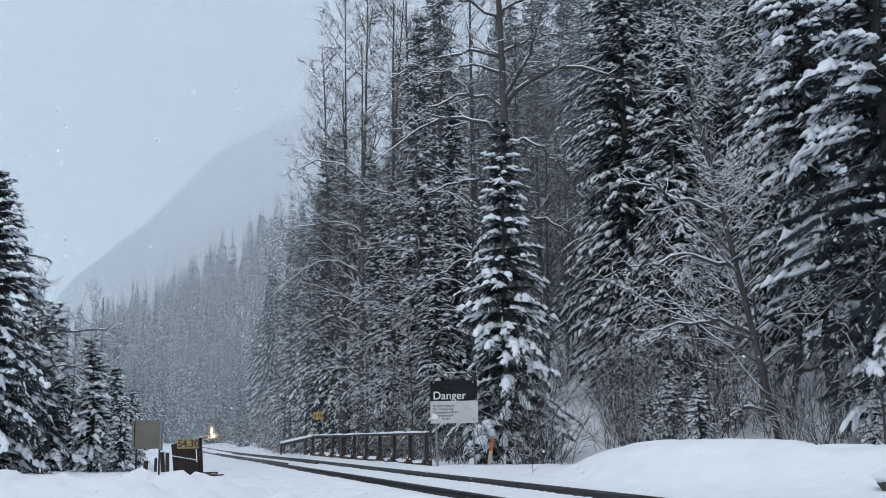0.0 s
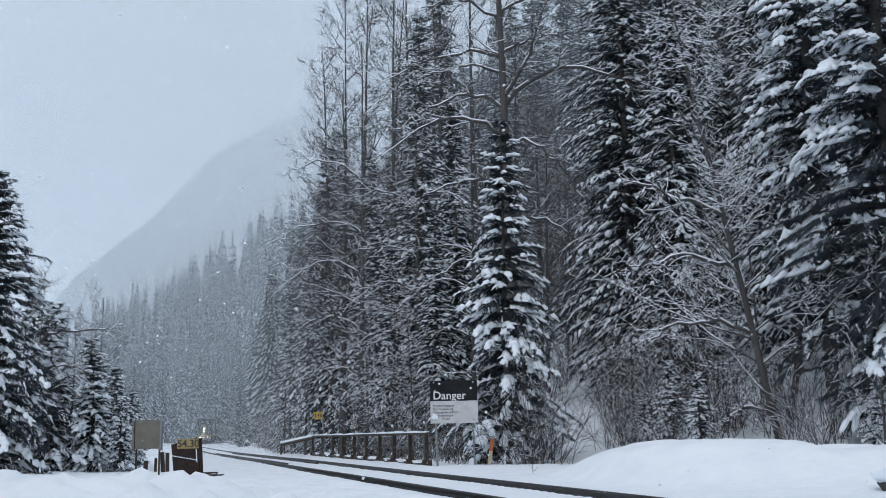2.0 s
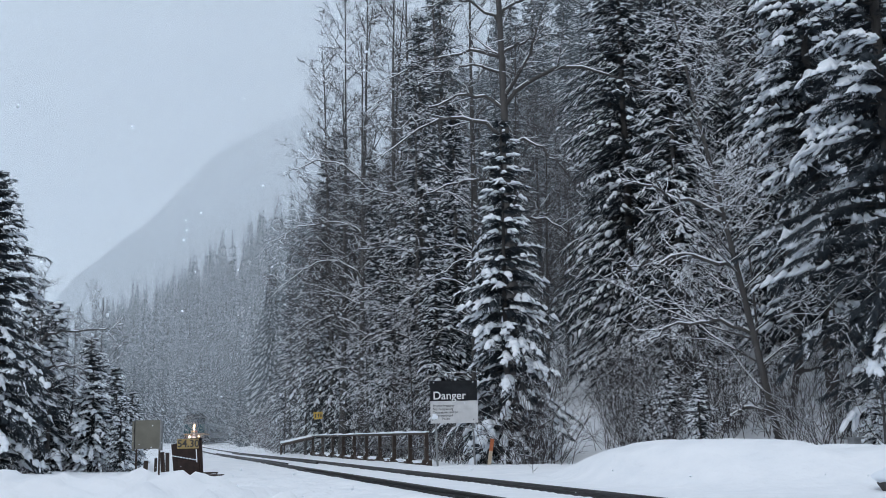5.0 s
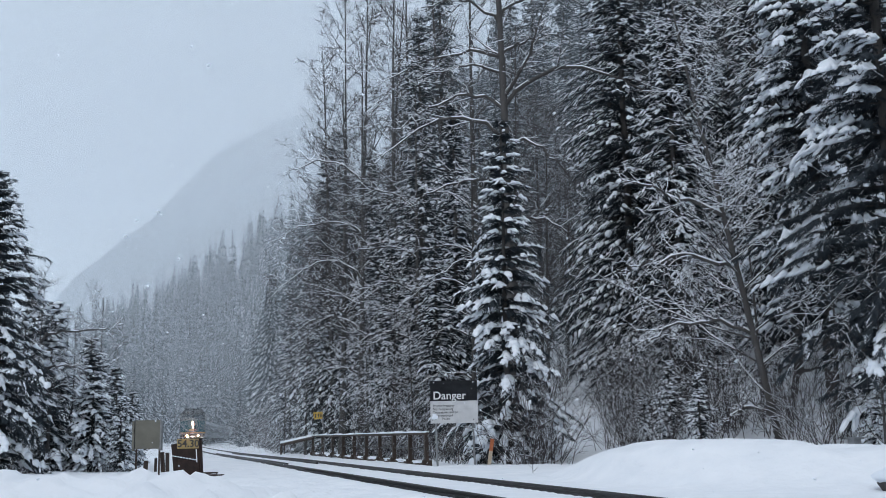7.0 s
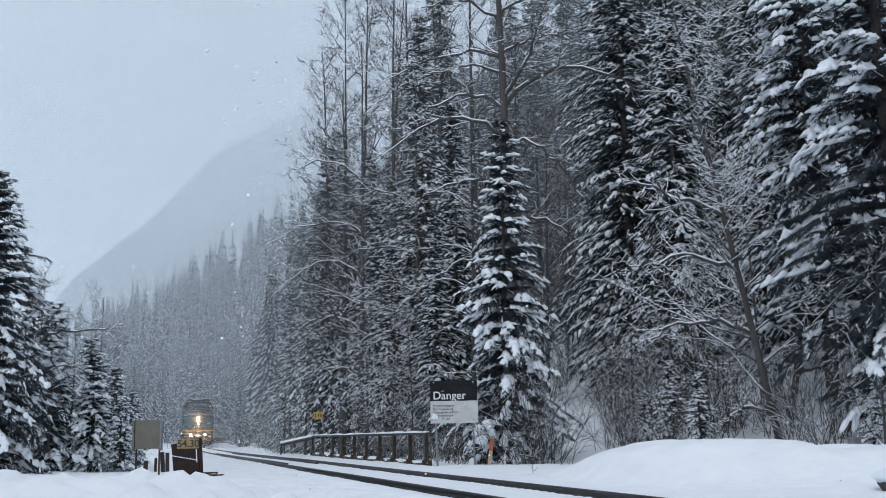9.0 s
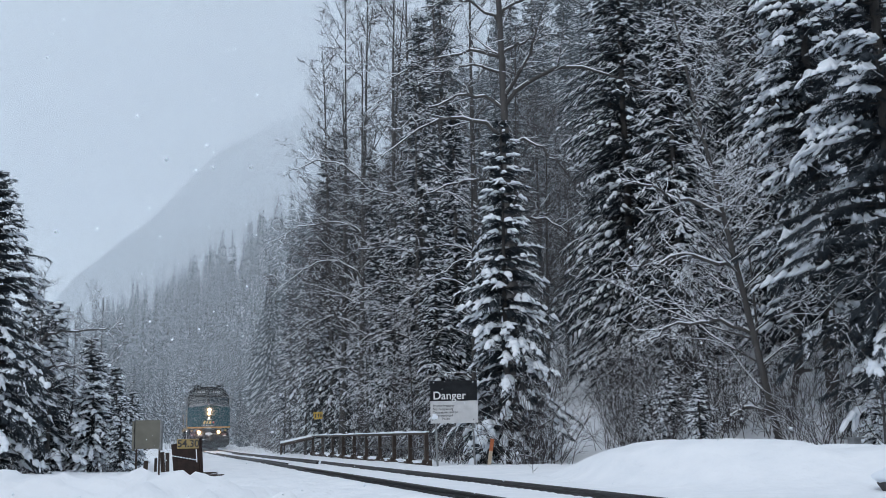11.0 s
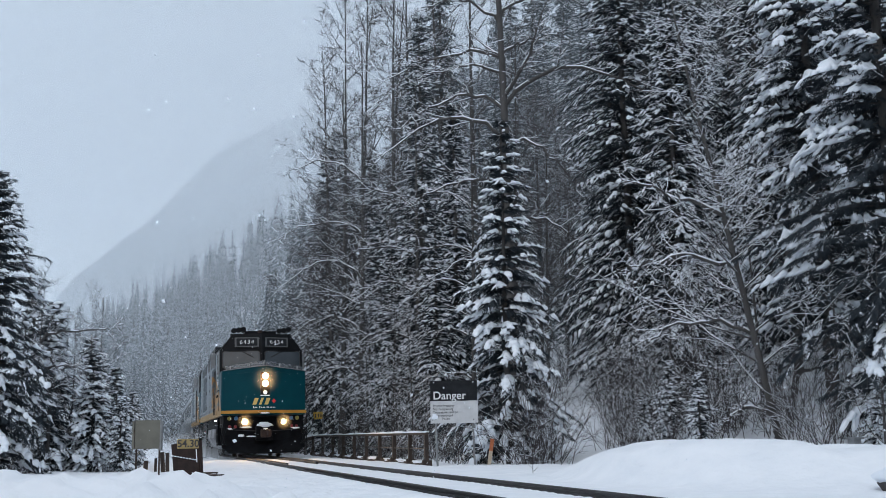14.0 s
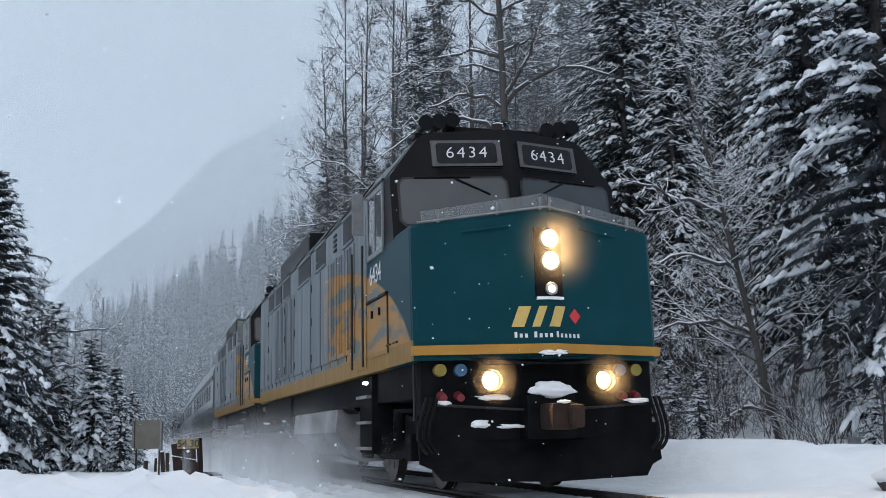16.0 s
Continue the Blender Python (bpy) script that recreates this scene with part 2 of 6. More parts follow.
def box(bm, x0, x1, y0, y1, z0, z1, bevel=0.0, m=None):
    made = bmesh.ops.create_cube(bm, size=1.0)["verts"]
    t = Matrix.Translation(((x0 + x1) / 2, (y0 + y1) / 2, (z0 + z1) / 2)) @ Matrix.Diagonal((x1 - x0, y1 - y0, z1 - z0, 1))
    bmesh.ops.transform(bm, matrix=(m or Matrix()) @ t, verts=made)
    if bevel:
        edges = list({e for v in made for e in v.link_edges})
        bmesh.ops.bevel(bm, geom=edges, offset=bevel, segments=2, affect="EDGES", profile=0.7)
    return bm


def boxed(*a, **k):
    return box(bmesh.new(), *a, **k)


def rod(bm, a, b, r0, r1=None, seg=10):
    a, b = Vector(a), Vector(b)
    made = bmesh.ops.create_cone(bm, cap_ends=True, segments=seg, radius1=r0, radius2=r0 if r1 is None else r1, depth=(b - a).length)["verts"]
    bmesh.ops.transform(bm, matrix=Matrix.Translation((a + b) / 2) @ (b - a).to_track_quat("Z", "Y").to_matrix().to_4x4(), verts=made)
    return bm


def rodded(*a, **k):
    return rod(bmesh.new(), *a, **k)


def prism(bm, outline, y0, y1, axis="y"):
    """Extrudes an outline of (x, z) along y, or of (x, y) along z."""
    put = (lambda q, w: (q[0], w, q[1])) if axis == "y" else (lambda q, w: (q[0], q[1], w)) if axis == "z" else (lambda q, w: (w, q[0], q[1]))
    a, b = [bm.verts.new(put(q, y0)) for q in outline], [bm.verts.new(put(q, y1)) for q in outline]
    bm.faces.new(a), bm.faces.new(b[::-1])
    for i in range(len(a)):
        j = (i + 1) % len(a)
        bm.faces.new((a[i], a[j], b[j], b[i]))
    return bm


def words(text, size, mat, parent, m, name="lettering", align="CENTER", bold=0.0, space=1.0):
    cu = bpy.data.curves.new(name, "FONT")
    cu.body, cu.size, cu.align_x, cu.align_y, cu.extrude, cu.offset, cu.space_character = text, size, align, "CENTER", 0.002, bold, space
    ob = new(name, cu)
    deps = bpy.context.evaluated_depsgraph_get()
    me = bpy.data.meshes.new_from_object(ob.evaluated_get(deps))
    bpy.data.objects.remove(ob)
    me.materials.clear()
    me.materials.append(mat)
    ob = part(name, me, parent)
    ob.matrix_basis = m
    return ob


def frames_of(d, roll=None, up=(0, 0, 1)):
    """Turns (n, 3, 3) whose columns are the way d, its side and its top."""
    d = d / np.linalg.norm(d, axis=1, keepdims=True)
    u = np.broadcast_to(np.array(up, float), d.shape).copy()
    flat = np.abs((d * u).sum(1)) > 0.98
    u[flat] = (1, 0.1, 0)
    s = np.cross(u, d)
    s /= np.linalg.norm(s, axis=1, keepdims=True)
    t = np.cross(d, s)
    if roll is not None:
        c, k = np.cos(roll)[:, None], np.sin(roll)[:, None]
        s, t = s * c + t * k, t * c - s * k
    return np.stack([d, s, t], axis=2)


def scatter(tv, tf, pos, turn, size):
    """Copies of a small shape joined into arrays: size is (n,) or (n, 3)."""
    size = size[:, None] if size.ndim == 1 else size
    v = np.einsum("nij,nvj->nvi", turn, tv[None] * size[:, None, :]) + pos[:, None]
    f = tf[None] + (np.arange(len(pos)) * len(tv))[:, None, None]
    return v.reshape(-1, 3), f.reshape(-1, tf.shape[1])


def joined(lists):
    vs, fs, k = [], [], 0
    for v, f in lists:
        vs.append(v)
        fs.append(f + k)
        k += len(v)
    return np.concatenate(vs), np.concatenate(fs)


# ---- plan of the line ----
NODE_Y = np.array([-60, -20, 12.5, 33.2, 53.5, 74.7, 110.7, 147.2, 184.2, 214.0, 244.0, 272.0, 305.0, 345.0, 400.0, 470.0, 560.0])
NODE_X = np.array([21.9, 10.55, 1.26, -4.66, -10.25, -15.75, -24.90, -33.80, -41.60, -46.95, -51.9, -56.2, -59.8, -61.0, -56.5, -42.0, -14.0])
SLOPE = np.gradient(NODE_X, NODE_Y)


def track_x(y):
    y = np.asarray(y, float)
    i = np.clip(np.searchsorted(NODE_Y, y) - 1, 0, len(NODE_Y) - 2)
    w = NODE_Y[i + 1] - NODE_Y[i]
    t = (y - NODE_Y[i]) / w
    return ((2 * t**3 - 3 * t**2 + 1) * NODE_X[i] + (t**3 - 2 * t**2 + t) * w * SLOPE[i]
            + (3 * t**2 - 2 * t**3) * NODE_X[i + 1] + (t**3 - t**2) * w * SLOPE[i + 1])


def track_z(y):
    return np.interp(y, [0, 35, 55, 75, 130, 244, 560], [0, 0, -0.06, -0.11, -0.16, -0.26, -0.40])


LINE_Y = np.linspace(-60, 560, 2481)
LINE_X = track_x(LINE_Y)
LINE_S = np.concatenate([[0], np.cumsum(np.hypot(np.diff(LINE_X), np.diff(LINE_Y)))])


def on_line(s):
    """The point of the line at the length s from its near end."""
    y = np.interp(s, LINE_S, LINE_Y)
    return float(np.interp(y, LINE_Y, LINE_X)), float(y), float(track_z(y))


def beside(x, y):
    """How far the point lies to the right of the line, square to it."""
    return (x - track_x(y)) * 0.967


def ground_z(x, y):
    """Height of the snow: bed of the line, banks, pile, hillside."""
    x, y = np.asarray(x, float), np.asarray(y, float)
    u = beside(x, y)
    z = track_z(y) - 0.062 + 0 * x
    z = z - 0.10 * np.clip((np.abs(u) - 1.9) / 1.5, 0, 1) * (y > 27)
    # hillside right of the line, and the valley's end across it
    hill = np.clip(u - 6.5, 0, None)
    near = 1 - np.clip((y - 190) / 60, 0, 1)
    z = z + (0.36 * np.clip(hill, 0, 13) + 0.72 * np.clip(hill - 13, 0, 70)) * np.clip((y - 20) / 20, 0, 1) * near
    z = z + 0.36 * np.clip(u - 12, 0, 70) * (1 - near)
    z = z + 0.10 * np.clip(-u - 9, 0, 14) * np.clip((y - 60) / 60, 0, 1)
    z = z + 0.42 * np.clip(y - 300, 0, 150) * np.clip((x + 185) / 100, 0.12, 1.5) * np.maximum(np.clip((np.abs(u) - 8) / 28, 0, 1), np.clip((y - 365) / 60, 0, 1)) * (1 - np.clip((y - 458) / 60, 0, 1))
    # ploughed bank in the foreground and pile beyond the line
    lump = 0.022 * np.sin(x * 1.9 + 0.6) + 0.012 * np.sin(x * 4.3 + y * 2.0) + 0.008 * np.sin(x * 9.1 - y * 5.0 + 1.0)
    crest = (0.52 + lump) * np.interp(x, [-1.95, -1.5, -1.05, -0.4, 0.3], [1, 0.94, 0.66, 0.25, 0])
    z = z + crest * np.exp(-((y - 8.0) / 1.5) ** 2) * (u < -1.6)
    px, py = x - 4.6, y - 16.5
    along, across = px * 0.86 - py * 0.51, px * 0.51 + py * 0.86
    pile = np.interp(x, [1.75, 2.15, 2.6, 3.05, 3.5, 4.2, 4.75, 5.0, 5.35, 5.6, 6.0, 8, 11], [0, 0.20, 0.48, 0.60, 0.64, 0.65, 0.58, 0.55, 0.46, 0.50, 0.50, 0.45, 0.2]) * np.exp(-(across / 1.7) ** 4)
    pile = pile * (0.97 + 0.05 * np.sin(along * 1.35 + 0.4) + 0.03 * np.sin(along * 3.7 + across * 2))
    z = z + pile * np.clip((u - 1.75) / 0.7, 0, 1)
    return z


def ground_at(x, y):
    return float(ground_z(x, y))


# ---- ground ----
def spaced(lo, hi, a, b, step, grow):
    """Coordinates from lo to hi, step apart between a and b and wider beyond."""
    mid = list(np.arange(a, b, step))
    left, right, w = [a], [mid[-1]], step
    while left[-1] > lo:
        w *= grow
        left.append(left[-1] - w)
    w = step
    while right[-1] < hi:
        w *= grow
        right.append(right[-1] + w)
    return np.array(left[:0:-1] + mid + right[1:])


GX, GY = spaced(-900, 900, -6, 8, 0.08, 1.07), spaced(-120, 2200, 5.5, 18, 0.075, 1.04)
gx, gy = np.meshgrid(GX, GY)
gz = ground_z(gx, gy)
rough = np.array([noise.fractal((x * 0.9, y * 0.9, 0.0), 1.0, 2.0, 4) for x, y in zip(gx.ravel(), gy.ravel())]).reshape(gx.shape)
rough2 = np.array([noise.noise((x * 4.5, y * 4.5, 7.0)) for x, y in zip(gx.ravel(), gy.ravel())]).reshape(gx.shape)
gu = beside(gx, gy)
calm = np.clip((np.abs(gu) - 0.9) / 1.0, 0.25, 1)
bank = np.exp(-((gy - 8.0) / 1.8) ** 2) * (gx < 0.6)
clods = np.array([noise.turbulence((x * 4.2, y * 4.2, 3.0), 3, False) for x, y in zip(gx.ravel(), gy.ravel())]).reshape(gx.shape)
crumbs = np.array([noise.noise((x * 9.5, y * 9.5, 11.0)) for x, y in zip(gx.ravel(), gy.ravel())]).reshape(gx.shape)
gz = gz + (0.07 * (clods - 0.45) + 0.03 * crumbs) * bank + 0.06 * (clods - 0.45) * np.clip((gu + 6) / 3, 0, 1) * (gu < -1.2) * (gy < 30)
gz = gz + (0.045 * rough + 0.018 * rough2) * calm * np.where(np.abs(gu) > 6, 1.6, 0.7) * (1 - 0.6 * bank)
# snow lies lower in the grooves beside the rail heads
gz = gz - 0.03 * (np.abs(np.abs(gu) - 0.7175) < 0.12)
idx = np.arange(gx.size).reshape(gx.shape)
quads = np.stack([idx[:-1, :-1], idx[:-1, 1:], idx[1:, 1:], idx[1:, :-1]], -1).reshape(-1, 4)
ground = part("ground", raw_mesh("ground", np.stack([gx, gy, gz], -1).reshape(-1, 3), quads, SNOW, True))
tagged(ground, "deep fresh snow over the trackside, banks and hillside", "ground", kind="structure")


# ---- railway ----
def swept(profile, ys, off, dz=0.0):
    """A profile of (across, up) carried along the line at the offset off."""
    bm = bmesh.new()
    rings = []
    for y in ys:
        x, s = float(track_x(y)), float(track_x(y + 0.5) - track_x(y - 0.5))
        n = Vector((1, -s, 0)).normalized()
        c = Vector((x, y, float(track_z(y)) + dz)) + n * off
        rings.append([bm.verts.new(c + n * a + Vector((0, 0, b))) for a, b in profile])
    k = len(profile)
    for r, q in zip(rings, rings[1:]):
        for i in range(k):
            bm.faces.new((r[i], r[(i + 1) % k], q[(i + 1) % k], q[i]))
    bm.faces.new(rings[0]), bm.faces.new(rings[-1][::-1])
    return bm


RAIL_PROFILE = [(-0.07, -0.17), (0.07, -0.17), (0.07, -0.155), (0.012, -0.13), (0.012, -0.045), (0.036, -0.035), (0.036, -0.006), (0.028, 0),
                (-0.028, 0), (-0.036, -0.006), (-0.036, -0.035), (-0.012, -0.045), (-0.012, -0.13), (-0.07, -0.155)]
rail_ys = np.concatenate([np.arange(-30, 80, 1.5), np.arange(80, 420, 4.0)])
railway = tagged(new("railway_track"), "single railway line, dark steel rails in packed snow", "railway track", kind="structure")
for off in (-0.7175, 0.7175):
    part("rail", swept(RAIL_PROFILE, rail_ys, off), railway, "dark worn steel rail", RAIL)
for off in (-0.42, 0.42):
    part("guard_rail", swept(RAIL_PROFILE, np.arange(31, 62, 1.5), off, -0.012), railway, "rusty inner guard rail", RAIL)
# shade of the gaps along the near rails, added as black strips
for off in (-0.84, 0.84):
    part("crossing_strip", swept([(-0.05, -0.14), (0.05, -0.14), (0.05, -0.035), (-0.05, -0.035)], np.arange(-10, 27, 1.5), off), railway, "black strip for the dark gap beside the rail", LOCO_BLACK)
tie = raw_mesh("sleeper", *(lambda b: ([v.co[:] for v in b.verts], [tuple(v.index for v in f.verts) for f in (b.verts.index_update(), b.faces)[1]]))(boxed(-1.5, 1.5, -0.11, 0.11, -0.20, -0.045, 0.012)), TIMBER)
stub = raw_mesh("sleeper", *(lambda b: ([v.co[:] for v in b.verts], [tuple(v.index for v in f.verts) for f in (b.verts.index_update(), b.faces)[1]]))(boxed(-1.5, -1.0, -0.09, 0.09, -0.20, -0.045, 0.012)), TIMBER)
for k in range(34):
    s = float(np.interp(24.5, LINE_Y, LINE_S)) + 0.55 * k
    x, y, z = on_line(s)
    ob = part("sleeper", stub if k < 5 else tie, railway)
    ob.matrix_basis = pose(x - (1.55 if k < 5 else 0.0), y - (0.8 if k < 5 else 0.0), z + (-0.005 if k < 5 else -0.05) - 0.012 * (k % 3), 0, 0, 16)


# ---- small shapes for trees ----
def spray_shape(pairs=5, droop=0.10):
    """A needled twig along x, one unit long: paired blades on a spine."""
    v, f = [], []
    for i in range(pairs):
        t = i / pairs
        w = 0.26 * (1 - 0.6 * t) + 0.03
        for sgn in (-1, 1):
            k = len(v)
            v += [(t, 0, 0.02), (t + 0.9 / pairs, 0, 0.015), (t + 1.1 / pairs + 0.04, sgn * w, -droop * (1 + 0.4 * i % 2))]
            f.append((k, k + 1, k + 2) if sgn > 0 else (k, k + 2, k + 1))
    return np.array(v, float), np.array(f)


def lump_shape(seed=1, rings=3, seg=6):
    """A finger of snow along x, one unit long, flat below."""
    rng = np.random.default_rng(seed)
    v = [(-0.02, 0, 0)]
    for i in range(rings):
        t = (i + 0.6) / (rings + 0.1)
        w = 0.5 * math.sin(math.pi * min(0.97, 0.15 + t * 0.8)) ** 0.7
        for j in range(seg):
            a = 2 * math.pi * j / seg
            q = w * rng.uniform(0.8, 1.2)
            v.append((t, q * math.cos(a), max(-0.25, q * math.sin(a)) * 0.8 + 0.1 - 0.15 * t * t))
    v.append((1.02, 0, -0.10))
    f = []
    for j in range(seg):
        f.append((0, 1 + (j + 1) % seg, 1 + j))
        f.append((len(v) - 1, 1 + (rings - 1) * seg + j, 1 + (rings - 1) * seg + (j + 1) % seg))
        for i in range(rings - 1):
            a, b = 1 + i * seg + j, 1 + i * seg + (j + 1) % seg
            f += [(a, b, b + seg), (a, b + seg, a + seg)]
    return np.array(v, float), np.array(f)


def hand_shape():
    """Snow slumped over a forked bough: four uneven fingers from one heel."""
    out = []
    for k, (a, ln, w) in enumerate(((0.0, 1.0, 0.42), (0.34, 0.8, 0.38), (-0.38, 0.75, 0.38), (0.1, 0.6, 0.62))):
        v, f = lump_shape(4 + k, 2, 5)
        v = v * np.array([ln, w, w])
        c, s = math.cos(a), math.sin(a)
        out.append((np.stack([v[:, 0] * c - v[:, 1] * s, v[:, 0] * s + v[:, 1] * c, v[:, 2] - 0.12 * abs(a) * v[:, 0] + 0.05 * (k == 3)], 1), f))
    return joined(out)


SPRAY, SPRAY_LITE = spray_shape(6), spray_shape(3)
LUMP_LITE, LUMP_FINE, HAND = lump_shape(3, 2, 4), lump_shape(2, 2, 5), hand_shape()


def limb_mesh(segs, sides):
    """Tapered round limbs from rows (p0, p1, r0, r1) as arrays."""
    p0, p1, r0, r1 = segs
    turn = frames_of(p1 - p0)
    a = np.arange(sides) * 2 * np.pi / sides
    ring = np.stack([np.cos(a), np.sin(a)], 1)
    side, top = turn[:, :, 1], turn[:, :, 2]
    off = ring[None, :, 0, None] * side[:, None] + ring[None, :, 1, None] * top[:, None]
    v = np.concatenate([p0[:, None] + off * r0[:, None, None], p1[:, None] + off * r1[:, None, None]], 1)
    j = np.arange(sides)
    f = np.stack([j, (j + 1) % sides, (j + 1) % sides + sides, j + sides], 1)
    f = f[None] + (np.arange(len(p0)) * 2 * sides)[:, None, None]
    return v.reshape(-1, 3), f.reshape(-1, 4)


def tube_mesh(c, r, sides):
    """One continuous tapered stem through the points c."""
    way = np.gradient(c, axis=0)
    turn = frames_of(way, up=(0.01, 1, 0.02))
    a = np.arange(sides) * 2 * np.pi / sides
    v = c[:, None] + (np.cos(a)[None, :, None] * turn[:, None, :, 1] + np.sin(a)[None, :, None] * turn[:, None, :, 2]) * r[:, None, None]
    j = np.arange(sides)
    f = np.stack([j, (j + 1) % sides, (j + 1) % sides + sides, j + sides], 1)
    f = f[None] + (np.arange(len(c) - 1) * sides)[:, None, None]
    return v.reshape(-1, 3), f.reshape(-1, 4)


def conifer(name, label, height, reach, whorls, per, size, snow, seed, lite=False, droop=0.5, bare=0.05, needle=None, clump=1.0, shape=0.8, dusting=0.4, dense=2.6, low_bare=0.0, load=1.0, paws=False, gap=0.0, fingers=0.85):
    """A spruce: tapered trunk, whorled drooping boughs of needled twigs, snow lying along the boughs; with paws the snow lies in thick forked pads."""
    rng = np.random.default_rng(seed)
    tree = tagged(new(name), label, "conifer tree")
    n = whorls * per
    t = np.repeat(np.linspace(bare, 0.985, whorls), per) + rng.normal(0, (0.12 if paws else 0.25) / whorls, n)
    t = np.clip(t, bare, 0.99)
    az = rng.uniform(0, 2 * np.pi, n)
    gust = 0.80 + 0.20 * np.sin(az * 2 + t * 17) + rng.uniform(-0.24, 0.24, n)
    length = (reach * (1 - t) ** shape + 0.12) * gust * np.where(t < 0.12, 0.75, 1)
    base = np.stack([0 * t, 0 * t, t * height], 1)
    out = np.stack([np.cos(az), np.sin(az), 0 * az], 1)
    dr = droop * rng.uniform(0.6, 1.3, n) * (1 - 0.75 * t)
    rise = 0.10 + 0.45 * t ** 2

    def along(i, s):
        return base[i] + out[i] * (length[i] * s)[:, None] + np.array([0, 0, 1.0]) * (length[i] * (rise[i] * s - dr[i] * s * s))[:, None]

    count = np.maximum(3, (length / size * dense)).astype(int)
    i = np.repeat(np.arange(n), count)
    s = rng.uniform(0.10, 1.0, len(i)) ** 0.8
    # short twigs close to the trunk
    inner = np.repeat(np.arange(n), 2 if lite else 5 if paws else 3)
    i, s = np.concatenate([i, inner]), np.concatenate([s, rng.uniform(0.0, 0.3, len(inner))])
    pos = along(i, s)
    tang = along(i, s + 0.05) - along(i, s - 0.05)
    tang /= np.linalg.norm(tang, axis=1, keepdims=True)
    side = np.stack([-out[i][:, 1], out[i][:, 0], 0 * s], 1)
    lean = rng.uniform(-1.15, 1.15, len(i)) * (1 - 0.3 * s)
    d = tang * np.cos(lean)[:, None] + side * np.sin(lean)[:, None] + np.array([0, 0, -1.0]) * rng.uniform(0.0, 0.75, len(i))[:, None]
    sz = size * rng.uniform(0.65, 1.3, len(i)) * (1.1 - 0.35 * s) * (0.55 + 0.45 * (1 - t[i]) ** 0.4)
    turn = frames_of(d, rng.normal(0, 0.45, len(i)))
    tv, tf = SPRAY_LITE if lite else SPRAY
    part("crown", raw_mesh("crown", *scatter(tv, tf, pos, turn, sz), needle or NEEDLE), tree, "dark green needled boughs")["kind"] = "stuff"
    laden = (rng.random(n) < snow * np.where(t > low_bare, 1.0, 0.25)) & (np.sin(az * 3 + t * 40) > -0.9 + gap)
    if paws:
        # forked pads of snow in a row along each laden bough, the widest near its end
        row = np.arange(n)[laden & (length > 1.2 * size)]
        per_bough = np.maximum(2, (length[row] / size * 1.15)).astype(int)
        j = np.repeat(row, per_bough)
        step = np.concatenate([(np.arange(k) + 0.5) / k for k in per_bough]) if len(row) else np.zeros(0)
        u = 0.28 + 0.66 * step + rng.normal(0, 0.04, len(j))
        way = along(j, u + 0.05) - along(j, u - 0.05)
        way /= np.linalg.norm(way, axis=1, keepdims=True)
        way += np.stack([-out[j][:, 1], out[j][:, 0], 0 * u], 1) * rng.normal(0, 0.45, len(j))[:, None] + np.array([0, 0, -1.0]) * rng.uniform(0, 0.3, len(j))[:, None]
        w = load * size * rng.uniform(0.55, 1.1, len(j)) * (0.55 + 0.5 * np.sin(np.pi * np.clip(u, 0, 1) ** 1.4)) * (0.6 + 0.4 * (1 - t[j]) ** 0.5)
        dims = np.stack([w * rng.uniform(0.75, 1.1, len(j)), w * rng.uniform(0.9, 1.5, len(j)), w * rng.uniform(0.7, 1.15, len(j))], 1)
        tagged(part("snow_load", raw_mesh("snow_load", *scatter(*HAND, along(j, u) + np.array([0, 0, 0.05 * size]), frames_of(way), dims), SNOW_LOAD, True), tree, "white snow lying on the boughs"), kind="stuff")
    keep = laden[i] & (rng.random(len(i)) < fingers * np.clip(s * 1.5 - 0.05, 0.05, 1))
    k = int(keep.sum())
    wide = rng.uniform(0.26, 0.56, k) * clump
    dims = load * sz[keep][:, None] * np.stack([rng.uniform(0.6, 1.05, k), wide, wide * rng.uniform(0.5, 0.9, k)], 1)
    tagged(part("snow_finger", raw_mesh("snow_finger", *scatter(*(LUMP_LITE if lite else LUMP_FINE), pos[keep] + np.array([0, 0, 0.05 * size]), frames_of(d[keep]), dims), SNOW_LOAD, True), tree, "fingers of snow on the twigs"), kind="stuff")
    dust = rng.random(len(i)) < dusting * np.clip(0.2 + s, 0, 1)
    tagged(part("snow_dust", raw_mesh("snow_dust", *scatter(*SPRAY_LITE, pos[dust] + np.array([0, 0, 0.05 * size]), turn[dust], sz[dust][:, None] * np.array([[0.95, 0.5, 0.5]])), SNOW_LOAD), tree, "fine snow on the twigs"), kind="stuff")
    # trunk and bough stems
    hs = np.linspace(-0.4, height, 9)
    c = np.stack([0.02 * height * 0.1 * np.sin(hs), 0 * hs, hs], 1)
    r = 0.0085 * height * (1 - np.clip(hs, 0, None) / height) ** 0.8 + 0.015
    part("trunk", raw_mesh("trunk", *tube_mesh(c, r, 8), BARK, True), tree)
    if not lite:
        b = np.arange(n)
        one, half = np.ones(n), np.full(n, 0.55)
        stems = [(along(b, 0 * one), along(b, half), 0.012 + 0.006 * length, 0.008 + 0 * one), (along(b, half), along(b, 0.95 * one), 0.008 + 0 * one, 0.003 + 0 * one)]
        segs = tuple(np.concatenate(q) for q in zip(*stems))
        part("bough", raw_mesh("bough", *limb_mesh(segs, 3), BARK), tree)["kind"] = "stuff"
    return tree


